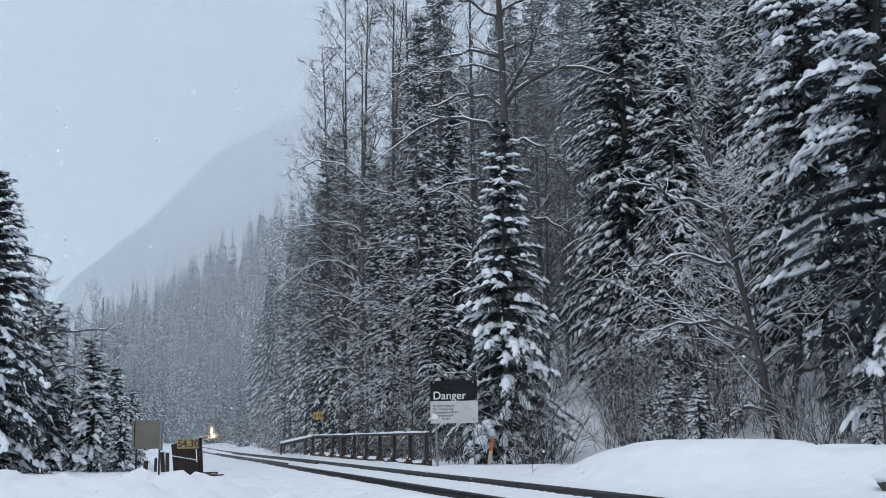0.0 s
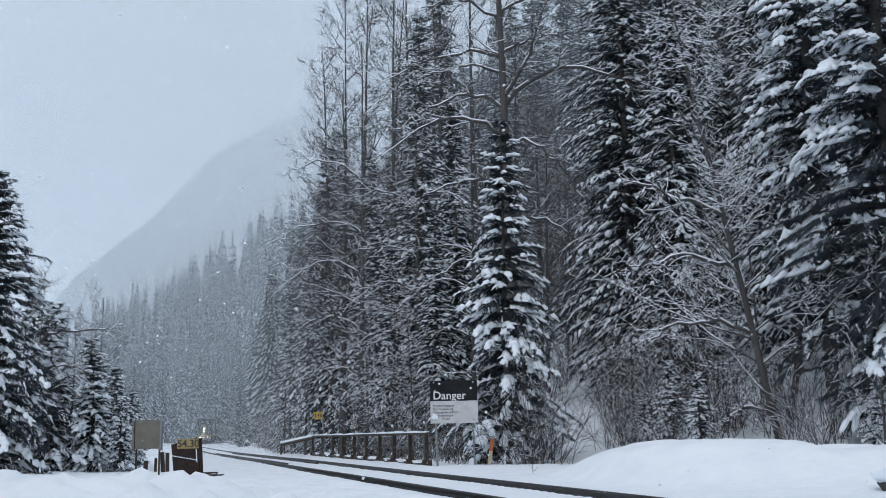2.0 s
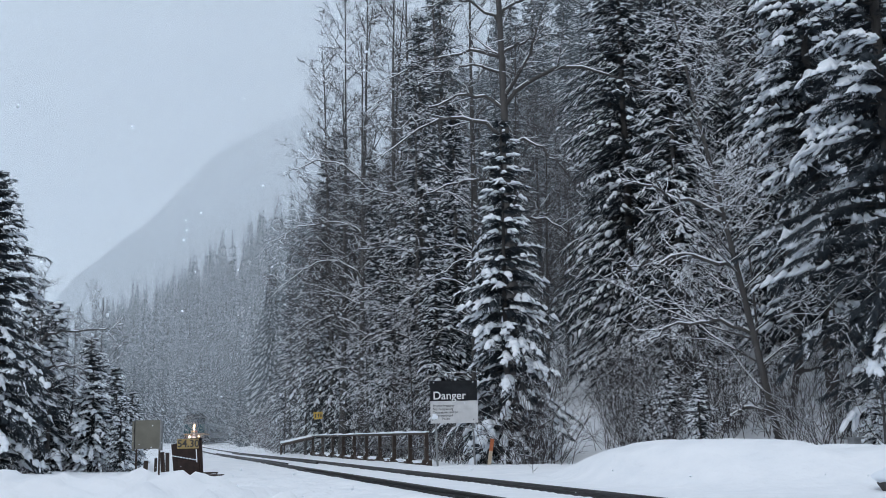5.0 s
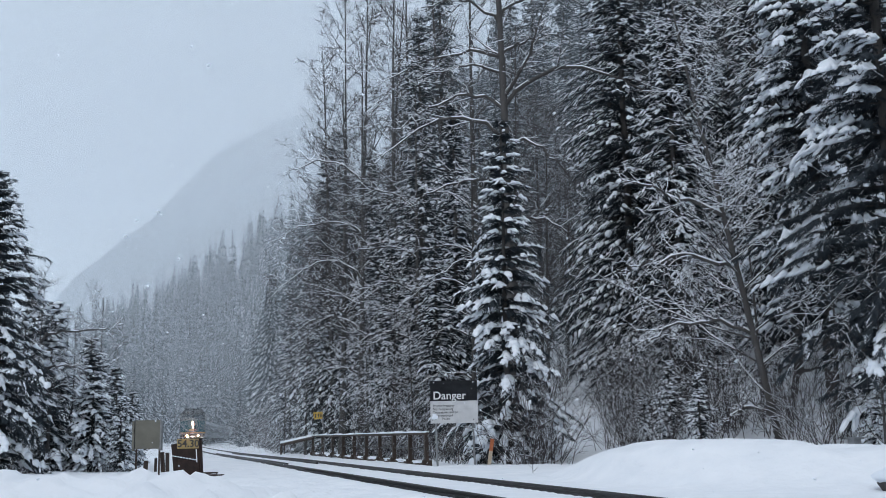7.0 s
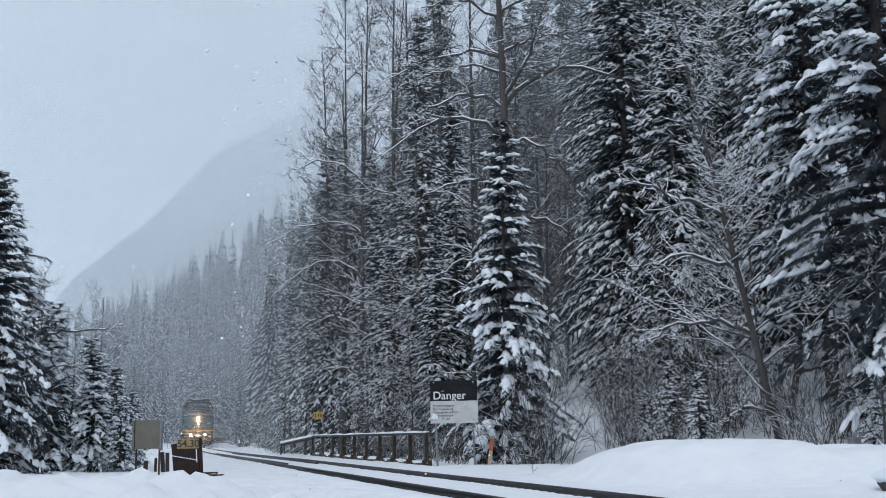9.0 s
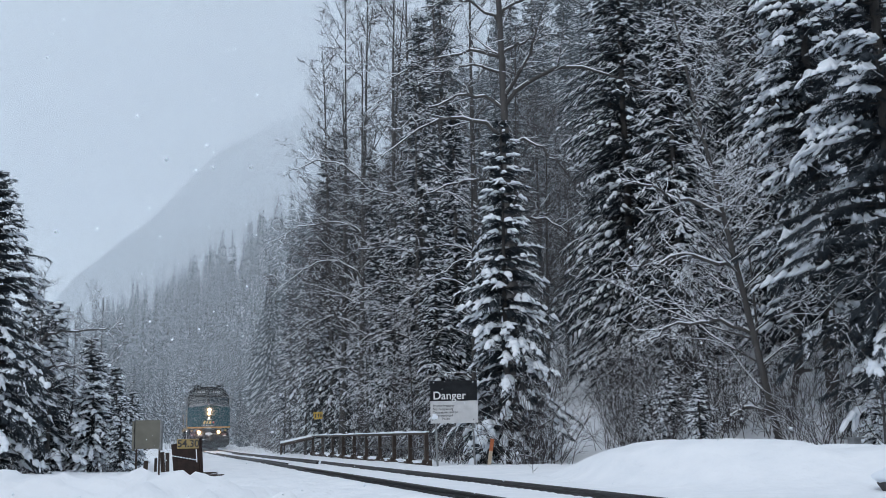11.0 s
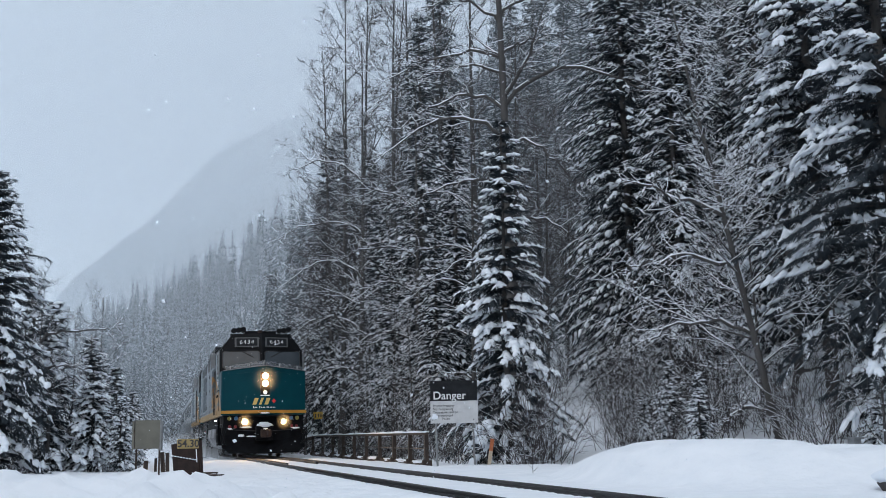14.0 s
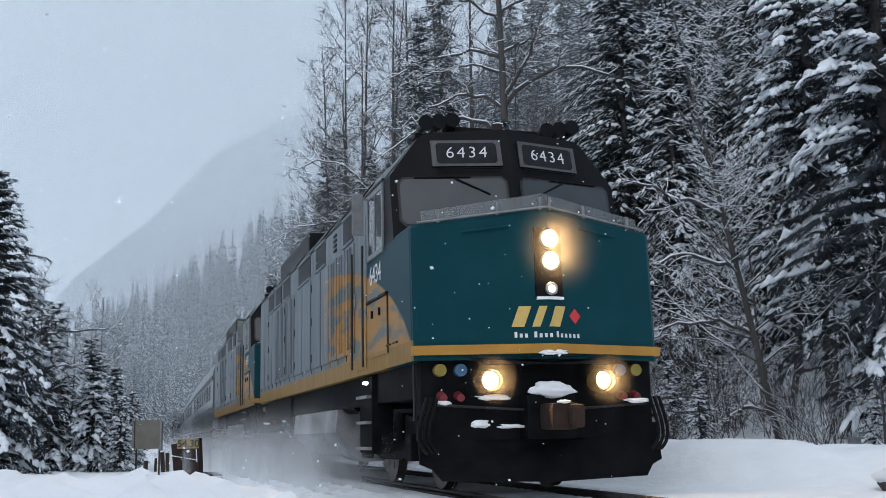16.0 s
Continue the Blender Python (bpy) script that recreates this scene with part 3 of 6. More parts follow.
def bare_tree(name, label, height, radius, seed, lean=(0, 0), first=0.25, limbs=14, spread=0.42, up=0.45, levels=3, twigs=5, bark=None, snow=0.7, wander=0.06, sag=0.0, top_r=0.12, arms=(), trunk_wander=0.25, limb_r=0.24, reach=0.62, ridge=0.003, fine=0.0075, curl=0.05):
    """A leafless tree: wandering trunk, limbs that fork into twigs, snow along the upper side of every limb."""
    rng = np.random.default_rng(seed)
    rows = []

    def grow(p, d, ln, r, level):
        steps = (9, 6, 4, 2)[level]
        pts = [p]
        q = d.copy()
        for k in range(steps):
            q = q + rng.normal(0, wander * (1 + level) * (1 if level else trunk_wander), 3) + np.array([0, 0, (curl if level else 0.02) - sag * 0.1 * (level > 0)])
            q /= np.linalg.norm(q)
            p1 = p + q * ln / steps
            f0, f1 = 1 - k / steps, 1 - (k + 1) / steps
            lo = top_r if level == 0 else 0.25
            rows.append((p, p1, r * (lo + (1 - lo) * f0), r * (lo + (1 - lo) * f1), level))
            p = p1
            pts.append(p)
        return pts, q

    d0 = np.array([lean[0], lean[1], 1.0])
    d0 /= np.linalg.norm(d0)
    trunk, _ = grow(np.array([0, 0, -0.4]), d0, height, radius, 0)
    trunk = np.array(trunk)

    def point(pts, t):
        k = min(int(t * (len(pts) - 1)), len(pts) - 2)
        w = t * (len(pts) - 1) - k
        return pts[k] * (1 - w) + pts[k + 1] * w, pts[k + 1] - pts[k]

    def fork(pts, count, ln, r, level, lo):
        for k in range(count):
            t = lo + (1 - lo) * (k + rng.random()) / count
            p, way = point(pts, min(t, 0.999))
            way = way / np.linalg.norm(way)
            side = np.cross(way, rng.normal(0, 1, 3))
            side /= np.linalg.norm(side)
            if level > 1:
                side[2] *= 0.6
            d = way * up + side * (1 - up * 0.4) + np.array([0, 0, 0.12 - sag * 0.25])
            d /= np.linalg.norm(d)
            l = ln * (1 - 0.62 * t) * rng.uniform(0.6, 1.25)
            sub, _ = grow(p, d, l, r * (1.05 - 0.6 * t), level)
            if level < levels:
                fork(np.array(sub), max(2, int(twigs * (1.3 if level == 1 else 0.8))), l * reach, r * 0.5, level + 1, 0.15)

    for h, ax, ay, ln, arch, drop, r in arms:
        p = point(trunk, h / height)[0]
        pts = [p]
        for k in range(1, 13):
            s = k / 12
            q = p + np.array([ax * ln * s, ay * ln * s, arch * math.sin(math.pi * s ** 0.8) - drop * s * s]) + rng.normal(0, 0.05, 3)
            rows.append((pts[-1], q, r * (1.02 - 0.85 * (s - 1 / 12)), r * (1.02 - 0.85 * s), 1))
            pts.append(q)
        fork(np.array(pts), 10, ln * 0.42, r * 0.4, 2, 0.2)
    fork(trunk, limbs, height * spread, radius * limb_r, 1, first)
    p0, p1 = np.array([q[0] for q in rows]), np.array([q[1] for q in rows])
    r0, r1 = np.array([q[2] for q in rows]), np.array([q[3] for q in rows])
    r0, r1 = np.maximum(r0, fine), np.maximum(r1, fine * 0.75)
    lv = np.array([q[4] for q in rows])
    tree = tagged(new(name), label, "bare tree")
    part("trunk", raw_mesh("trunk", *tube_mesh(np.concatenate([p0[lv == 0][:1], p1[lv == 0]]), np.concatenate([r0[lv == 0][:1], r1[lv == 0]]), 10), bark or BARK_GREY, True), tree)
    b = lv == 1
    part("limb", raw_mesh("limb", *limb_mesh((p0[b], p1[b], r0[b], r1[b]), 6), bark or BARK_GREY, True), tree)["kind"] = "stuff"
    b = lv > 1
    if b.any():
        part("fine_twig", raw_mesh("fine_twig", *limb_mesh((p0[b], p1[b], r0[b], r1[b]), 3), TWIG), tree)["kind"] = "stuff"
    d = p1 - p0
    flat = np.abs(d[:, 2]) / np.linalg.norm(d, axis=1)
    b = (flat < 0.86) & (rng.random(len(d)) < snow) & (lv > 0)
    if b.any():
        lift = np.array([0, 0, 1.0]) * (r0[b] * 0.7 + 0.003)[:, None]
        w0, w1 = r0[b] * 0.66 + ridge, r1[b] * 0.66 + ridge
        part("snow_ridge", raw_mesh("snow_ridge", *limb_mesh((p0[b] + lift, p1[b] + lift, w0, w1), 4), SNOW_LOAD, True), tree, "thin white snow along the limbs")["kind"] = "stuff"
    return tree


def shrub(name, label, height, stems, seed, snow=0.5, spread=0.55):
    """A leafless bush of many thin stems with a little snow."""
    rng = np.random.default_rng(seed)
    rows = []
    for _ in range(stems):
        a, lean = rng.uniform(0, 2 * np.pi), abs(rng.normal(0, spread))
        p = np.array([rng.normal(0, 0.25), rng.normal(0, 0.25), -0.1])
        d = np.array([math.cos(a) * lean, math.sin(a) * lean, 1.0])
        ln = height * rng.uniform(0.5, 1.05)
        for k in range(5):
            d = d / np.linalg.norm(d) + rng.normal(0, 0.12, 3)
            p1 = p + d / np.linalg.norm(d) * ln / 5
            rows.append((p, p1, 0.010 - 0.0014 * k, 0.0086 - 0.0014 * k))
            for _ in range(2):
                e = d + rng.normal(0, 0.6, 3)
                q = p1 + e / np.linalg.norm(e) * ln * rng.uniform(0.08, 0.2)
                rows.append((p1, q, 0.006, 0.003))
                g = e + rng.normal(0, 0.6, 3)
                rows.append((q, q + g / np.linalg.norm(g) * ln * 0.09, 0.004, 0.002))
            p = p1
    p0, p1, r0, r1 = (np.array([q[k] for q in rows]) for k in range(4))
    bush = tagged(new(name), label, "shrub")
    part("thicket", raw_mesh("thicket", *limb_mesh((p0, p1, r0, r1), 3), TWIG), bush)["kind"] = "stuff"
    d = p1 - p0
    b = (np.abs(d[:, 2]) / np.linalg.norm(d, axis=1) < 0.8) & (rng.random(len(d)) < snow)
    lift = np.array([0, 0, 0.008])
    part("snow_ridge", raw_mesh("snow_ridge", *limb_mesh((p0[b] + lift, p1[b] + lift, r0[b] * 0.7 + 0.002, r1[b] * 0.7 + 0.002), 3), SNOW_LOAD), bush)["kind"] = "stuff"
    return bush


def far_conifer(name, label, height, reach, whorls, per, seed):
    """A distant spruce: clear tiers of drooping kite-shaped boughs, with snow along the outer part of most."""
    rng = np.random.default_rng(seed)
    tree = tagged(new(name), label, "conifer tree")
    broad = 1.9 / per
    kite = np.array([(0, 0, 0.05), (0.45, broad * 0.7, -0.05), (0.45, -broad * 0.7, -0.05), (1, 0, -0.40), (0.8, broad, -0.42), (0.8, -broad, -0.42)])
    faces = np.array([(0, 2, 1), (1, 2, 3), (1, 3, 4), (2, 5, 3)])
    n = whorls * per
    tier = np.repeat(np.arange(whorls), per)
    t = np.clip(np.linspace(0.04, 0.985, whorls)[tier] + rng.normal(0, 0.14 / whorls, n), 0.03, 0.99)
    az = rng.uniform(0, 2 * np.pi, n)
    size = (reach * (1 - t) ** 0.85 + 0.2) * rng.uniform(0.75, 1.15, n) * rng.uniform(0.72, 1.15, whorls)[tier]
    d = np.stack([np.cos(az), np.sin(az), 0.3 * t - rng.uniform(0.15, 0.5, n)], 1)
    pos = np.stack([0 * t, 0 * t, t * height], 1)
    turn = frames_of(d)
    tagged(part("crown", raw_mesh("crown", *scatter(kite, faces, pos, turn, size), NEEDLE_HAZED), tree, "needled boughs paled for haze"), kind="stuff")
    k = rng.random(n) < 0.62
    ahead = d[k] / np.linalg.norm(d[k], axis=1, keepdims=True) * size[k][:, None] * 0.34
    dims = size[k][:, None] * np.array([[0.66, 0.62, 0.75]])
    tagged(part("snow_load", raw_mesh("snow_load", *scatter(kite, faces, pos[k] + ahead + np.array([0, 0, 0.12]), turn[k], dims), RIME), tree, "rime and snow along the boughs"), kind="stuff")
    hs = np.linspace(-0.5, height, 4)
    part("trunk", raw_mesh("trunk", *tube_mesh(np.stack([0 * hs, 0 * hs, hs], 1), 0.012 * height * (1.03 - np.clip(hs, 0, None) / height), 5), BARK), tree)
    return tree


def plant(tree, x, y, turn=0.0, scale=1.0, dz=0.0, tall=1.0):
    tree.matrix_basis = pose(x, y, ground_at(x, y) + dz, 0, 0, turn) @ Matrix.Diagonal((scale, scale, scale * tall, 1))
    return tree


def again(tree, x, y, turn=0.0, scale=1.0, dz=0.0, tall=1.0):
    s = tree.scale
    m = pose(x, y, ground_at(x, y) + dz, 0, 0, turn) @ Matrix.Diagonal((scale / s[0], scale / s[1], scale * tall / s[2], 1))
    return copy_thing(tree, m)


# ---- nearest conifers ----
plant(conifer("spruce", "young spruce with thick snow clumps on drooping boughs", 9.8, 2.1, 26, 11, 0.30, 0.95, 11, dense=3.8, load=1.3, droop=0.62, dusting=0.2, fingers=0.22, gap=0.25, paws=True, shape=0.78), 1.72, 30.5, 20)
plant(conifer("spruce", "tall dark spruce with heavy pillows of snow on its boughs", 19.0, 3.2, 46, 12, 0.30, 0.6, 12, droop=0.45, dusting=0.10, dense=4.2, load=1.9, low_bare=0.36, paws=True, shape=0.55, gap=0.15, fingers=0.2), 10.1, 24.0, 60)
plant(conifer("spruce", "dark spruce with snow clumps, standing behind the snow pile", 21.0, 3.0, 52, 9, 0.36, 0.85, 13, droop=0.6, low_bare=0.2, bare=0.10, dusting=0.22, dense=3.4, load=1.4, gap=0.2, fingers=0.25, paws=True), 10.9, 31.0, 10)
plant(conifer("spruce", "snow-laden spruce at the edge of the clearing", 7.2, 2.0, 28, 11, 0.28, 0.85, 14, droop=0.6, shape=0.65, dusting=0.2, dense=3.8, load=1.1, gap=0.4, fingers=0.2, paws=True), -10.65, 25.5, 140)
plant(conifer("spruce", "low snow-laden spruce beside the olive panel", 4.6, 1.4, 24, 9, 0.24, 1.0, 15, droop=0.55, dusting=0.5, dense=3.6, load=1.3, fingers=0.4, paws=True), -9.95, 31.0, 40, 0.72)
small_spruce = plant(conifer("small_spruce", "small spruce thickly dusted with snow", 4.1, 1.1, 20, 8, 0.26, 1.0, 16, droop=0.5, dusting=0.85, dense=3.2, clump=1.5, load=1.2), -11.4, 36.0, 80, 0.9)
for x, y, k, r in ((-11.0, 30.5, 1.15, 25), (-10.7, 33.0, 0.95, 145), (-9.65, 32.2, 0.72, 265), (-11.9, 31.5, 1.25, 205), (-10.6, 37.5, 0.55, 30), (-10.1, 35.0, 0.45, 200), (-13.5, 37.0, 0.9, 120), (-12.3, 33.0, 0.65, 300), (-14.6, 34.0, 1.1, 70), (-9.0, 30.5, 0.5, 15), (-9.4, 33.0, 0.55, 110),
                   (1.1, 31.5, 0.5, 50), (5.3, 29.5, 0.35, 190), (2.6, 32.0, 0.6, 260), (5.9, 29.0, 0.55, 33), (6.2, 27.0, 0.45, 5), (9.0, 23.0, 0.4, 77)):
    again(small_spruce, x, y, r, k)

# ---- forest of the hillside ----
mid = [conifer("forest_spruce", "dark forest spruce dusted with snow", 20.0, 2.7, 50, 9, 0.42, 0.95, 21, dusting=0.55, droop=0.55, bare=0.03, dense=3.0),
       conifer("forest_spruce", "slender dark spruce with snow on its boughs", 17.0, 2.3, 46, 9, 0.40, 0.95, 22, dusting=0.55, droop=0.65, bare=0.03, dense=3.0),
       conifer("forest_spruce", "broad dark spruce with snow-covered boughs", 15.0, 2.6, 40, 10, 0.42, 0.95, 23, dusting=0.55, droop=0.55, bare=0.02, dense=3.0)]
stand = [  # kind, x, y, scale, tall
    (1, -6.3, 58.5, 1.0, 1.0), (2, -3.1, 51.5, 0.80, 1.0), (1, -7.2, 63.0, 0.92, 1.0), (1, -3.5, 53.0, 0.88, 1.0), (0, -0.9, 47.0, 0.98, 1.0), (2, -2.2, 46.0, 0.62, 1.0),
    (1, 0.5, 42.5, 0.84, 1.0), (2, -0.3, 41.0, 0.62, 1.0), (0, 7.3, 42.0, 1.1, 1.0), (1, 9.6, 41.0, 1.2, 1.0), (2, 8.2, 37.5, 0.95, 1.15), (0, 12.2, 39.5, 1.05, 1.0),
    (1, 10.9, 36.0, 0.9, 1.1), (0, 15.0, 38.0, 1.1, 1.0), (2, 13.4, 33.0, 1.0, 1.2), (1, 15.5, 31.0, 1.1, 1.0), (2, -9.6, 68.0, 0.7, 1.0), (1, -9.3, 72.0, 0.6, 1.0),
    (2, -6.4, 62.0, 0.75, 1.0), (0, -3.0, 60.0, 0.8, 1.0), (0, -4.4, 57.0, 0.75, 1.0), (2, -1.4, 50.0, 0.8, 1.0), (1, -5.2, 58.0, 0.9, 1.0), (0, 7.4, 46.0, 1.15, 1.0), (0, 9.6, 49.0, 1.15, 1.0), (2, 13.0, 47.0, 1.2, 1.0), (0, 17.0, 45.0, 1.2, 1.0)]
rng = np.random.default_rng(5)
used = set()
for k, x, y, s, tall in stand:
    r = rng.uniform(0, 360)
    if k in used:
        again(mid[k], x, y, r, s, -0.2, tall)
    else:
        used.add(k)
        plant(mid[k], x, y, r, s, -0.2, tall)
# hillside needles are painted paler to suggest haze
back = [conifer("hill_spruce", "hillside spruce dusted with snow", 23.0, 2.7, 44, 8, 0.75, 0.8, 61, True, 0.6, dusting=1.0, needle=NEEDLE_HAZED), conifer("hill_spruce", "tall hillside spruce dusted with snow", 27.0, 2.5, 50, 8, 0.75, 0.8, 62, True, 0.65, dusting=1.0, needle=NEEDLE_HAZED)]
for k, (x, y) in enumerate(((-14, -9), (-9, -13), (-4, -15), (2, -16), (7, -14), (12, -12), (17, -8), (21, -2), (-18, -3), (-20, 5), (24, 6), (23, 14))):
    # unseen spruces behind the camera and round the clearing, added to block skylight
    (plant if k < 2 else lambda q, *r: again(q, *r))(back[k % 2], x, y, 40 * k, 0.8, -0.3)
for k in range(72):
    y = rng.uniform(54, 125)
    u = rng.uniform(14, 70) if k < 54 else rng.uniform(10, 22)
    x = float(track_x(y)) + u
    if x / y > 0.52 or (0.02 < x / y < 0.17 and y < 82):
        continue
    again(back[k % 2], x, y, rng.uniform(0, 360), rng.uniform(0.7, 1.1), -0.3)

for k, (x, y) in enumerate(((7.2, 74), (8.2, 80), (8.6, 86), (9.5, 92), (10.6, 98), (6.0, 82), (6.6, 90), (4.6, 88), (9.8, 78), (3.4, 94), (11.4, 84), (12.6, 92), (13.6, 99), (8.4, 104), (5.0, 98))):
    again(back[k % 2], x, y, 50 * k, 0.72 + 0.025 * k, -0.3)

for k, (x, y) in enumerate(((4.0, 104), (6.0, 108), (8.0, 112), (9.5, 106), (5.5, 116), (11.0, 110), (2.6, 112), (12.5, 104), (7.0, 101), (14.0, 112))):
    again(back[k % 2], x, y, 70 * k, 1.2 + 0.02 * k, -0.3)

# ---- bare trees ----
plant(bare_tree("cottonwood", "tall leafless cottonwood with long arching snow-lined limbs", 25.0, 0.235, 31, (-0.004, 0.0), first=0.55, limbs=14, spread=0.2, up=0.5, twigs=6, wander=0.045, trunk_wander=0.12, ridge=0.007, fine=0.009, arms=(
    (12.4, 1, -0.1, 5.7, 1.35, 0.0, 0.085), (14.3, -1, 0.1, 4.6, 0.35, 0.9, 0.062), (13.7, -1, 0.0, 3.4, 0.35, 0.3, 0.055), (12.3, -1, 0, 4.0, 0.7, 0.9, 0.066), (11.1, -1, -0.2, 4.7, 1.0, 1.0, 0.075), (11.1, 0.9, -0.3, 2.9, 0.1, 2.3, 0.058),
    (12.8, 0.45, -0.2, 3.6, 0.3, -3.4, 0.09), (14.4, 0.8, -0.3, 2.6, 0.3, -0.4, 0.055), (8.2, 1, 0.1, 3.2, 0.2, 1.3, 0.05), (9.4, -1, 0.0, 3.6, 0.4, 0.6, 0.055), (15.8, 0.9, 0.2, 3.6, 0.8, -0.8, 0.058), (15.5, -0.8, 0.0, 4.0, 0.9, -0.6, 0.058), (6.6, -1, -0.2, 3.4, 0.3, 0.9, 0.045))), 2.42, 38.0, 0)
fan = plant(bare_tree("leafless_tree", "slender leafless tree with a fan of fine twigs", 23.0, 0.15, 32, (0.0, 0), first=0.2, limbs=46, spread=0.22, up=0.42, twigs=7, limb_r=0.26, wander=0.035, curl=0.06, fine=0.011, ridge=0.002, reach=0.5, snow=0.22), -4.15, 53.0, 0, 1.05)
pole = plant(bare_tree("leafless_tree", "thin leafless tree with upright limbs", 24.0, 0.16, 33, (-0.05, 0), first=0.3, limbs=22, spread=0.2, up=0.7, twigs=6, limb_r=0.28, wander=0.045, trunk_wander=0.3, fine=0.012, ridge=0.003, snow=0.4), -1.0, 51.0, 0)
snag = plant(bare_tree("limbed_tree", "leafless tree with long snow-lined arching limbs", 20.0, 0.15, 36, (0.03, 0), first=0.2, limbs=12, spread=0.2, up=0.4, twigs=4, wander=0.05, fine=0.008, ridge=0.007, snow=0.9, arms=(
    (4.0, -1, 0, 3.6, 0.5, 0.6, 0.05), (6.0, -1, 0.2, 4.2, 0.9, 0.8, 0.055), (8.4, -1, -0.2, 4.0, 1.0, 0.7, 0.055), (10.6, -1, 0.1, 4.4, 0.7, 0.2, 0.055), (5.2, 1, -0.2, 4.0, 0.6, 0.9, 0.05), (7.4, 1, 0.1, 4.2, 0.9, 1.0, 0.055), (9.6, 1, 0, 3.8, 0.8, 1.2, 0.05), (13.0, -1, 0, 3.6, 1.0, -0.6, 0.05))), -3.9, 50.0, 0)
for x, y, k, r in ((-1.2, 45.0, 0.8, 15), (-4.5, 56.5, 0.85, 170), (1.0, 40.0, 0.7, 350)):
    again(snag, x, y, r, k)
for x, y, k, r in ((-1.9, 50.0, 1.0, 20), (1.9, 49.0, 1.05, 10), (0.6, 54.0, 1.1, 340), (-2.6, 56.0, 1.0, 60), (11.3, 35.0, 1.0, 250), (-5.3, 55.0, 0.8, 200)):
    again(pole, x, y, r, k)
for x, y, k, r in ((-5.9, 57.5, 0.95, 200), (-5.1, 54.5, 1.04, 300), (7.0, 62.0, 0.6, 40), (8.6, 70.0, 0.6, 140), (6.6, 56.0, 0.5, 250), (10.2, 78.0, 0.65, 310), (-6.3, 62.0, 0.7, 220), (-1.6, 58.0, 1.0, 90), (3.6, 55.0, 0.9, 10), (-7.4, 58.0, 0.5, 10), (5.2, 58.0, 0.7, 77), (6.0, 64.0, 0.75, 177), (4.9, 52.0, 0.62, 7), (7.6, 68.0, 0.7, 217)):
    again(fan, x, y, r, k)
leaning = plant(bare_tree("leaning_tree", "leaning leafless tree with snow on its sweeping branches", 12.5, 0.098, 34, (-0.21, 0), first=0.12, limbs=30, spread=0.34, up=0.42, twigs=7, wander=0.04, trunk_wander=0.5, limb_r=0.25, sag=0.1, ridge=0.0045, snow=0.8, top_r=0.2, fine=0.005, arms=((0.9, -1, 0, 1.5, 0.35, 0.3, 0.06), (3.0, -1, 0.1, 3.0, 0.4, 0.3, 0.05), (4.6, -1, 0.0, 3.2, 0.4, 0.1, 0.055), (6.0, -0.9, -0.1, 3.0, 0.3, -1.0, 0.055))), 8.05, 26.5, 0)
for x, y, k, r in ((10.2, 32.5, 1.1, 180),):
    again(leaning, x, y, r, k)
low = plant(bare_tree("leafless_sapling", "leafless sapling with snow-lined twigs", 6.0, 0.04, 35, (0.05, 0), first=0.1, limbs=15, spread=0.42, up=0.5, twigs=4, snow=0.6), -3.6, 49.0, 0)
for x, y, k, r in ((-2.8, 46.5, 1.0, 50), (-1.9, 43.5, 1.1, 100), (-1.2, 40.0, 0.9, 220), (5.6, 33.0, 0.9, 30), (7.4, 31.0, 1.0, 80), (6.6, 28.5, 0.8, 150), (-2.2, 44.5, 1.3, 10), (-3.4, 48.5, 1.5, 210), (-1.0, 42.0, 1.2, 300),
                   (9.8, 27.5, 1.0, 240), (-10.6, 31.0, 0.75, 300), (-12.8, 40.0, 1.1, 330), (8.9, 22.5, 0.8, 10), (10.4, 21.5, 0.9, 70), (-8.8, 60.0, 1.0, 45), (-14.5, 31.0, 1.0, 210), (3.0, 35.0, 0.8, 130), (6.9, 33.5, 1.2, 20), (8.8, 30.5, 1.3, 190), (-11.2, 29.0, 0.95, 77)):
    again(low, x, y, r, k)
plant(bare_tree("leafless_tree", "leafless tree with one long level limb among the spruces", 5.6, 0.04, 37, (0.04, 0), first=0.3, limbs=14, spread=0.34, up=0.5, twigs=5, fine=0.005, snow=0.5, arms=((3.9, 1, -0.1, 2.6, 0.35, -0.1, 0.035), (3.0, 1, 0.1, 1.6, 0.3, 0.1, 0.025))), -11.15, 29.6, 0)
bushes = [shrub("bush", "leafless bush of thin brown stems dusted with snow", 2.6, 26, 41), shrub("bush", "low leafless bush with snow on its stems", 1.8, 30, 42, 0.7, 0.8)]
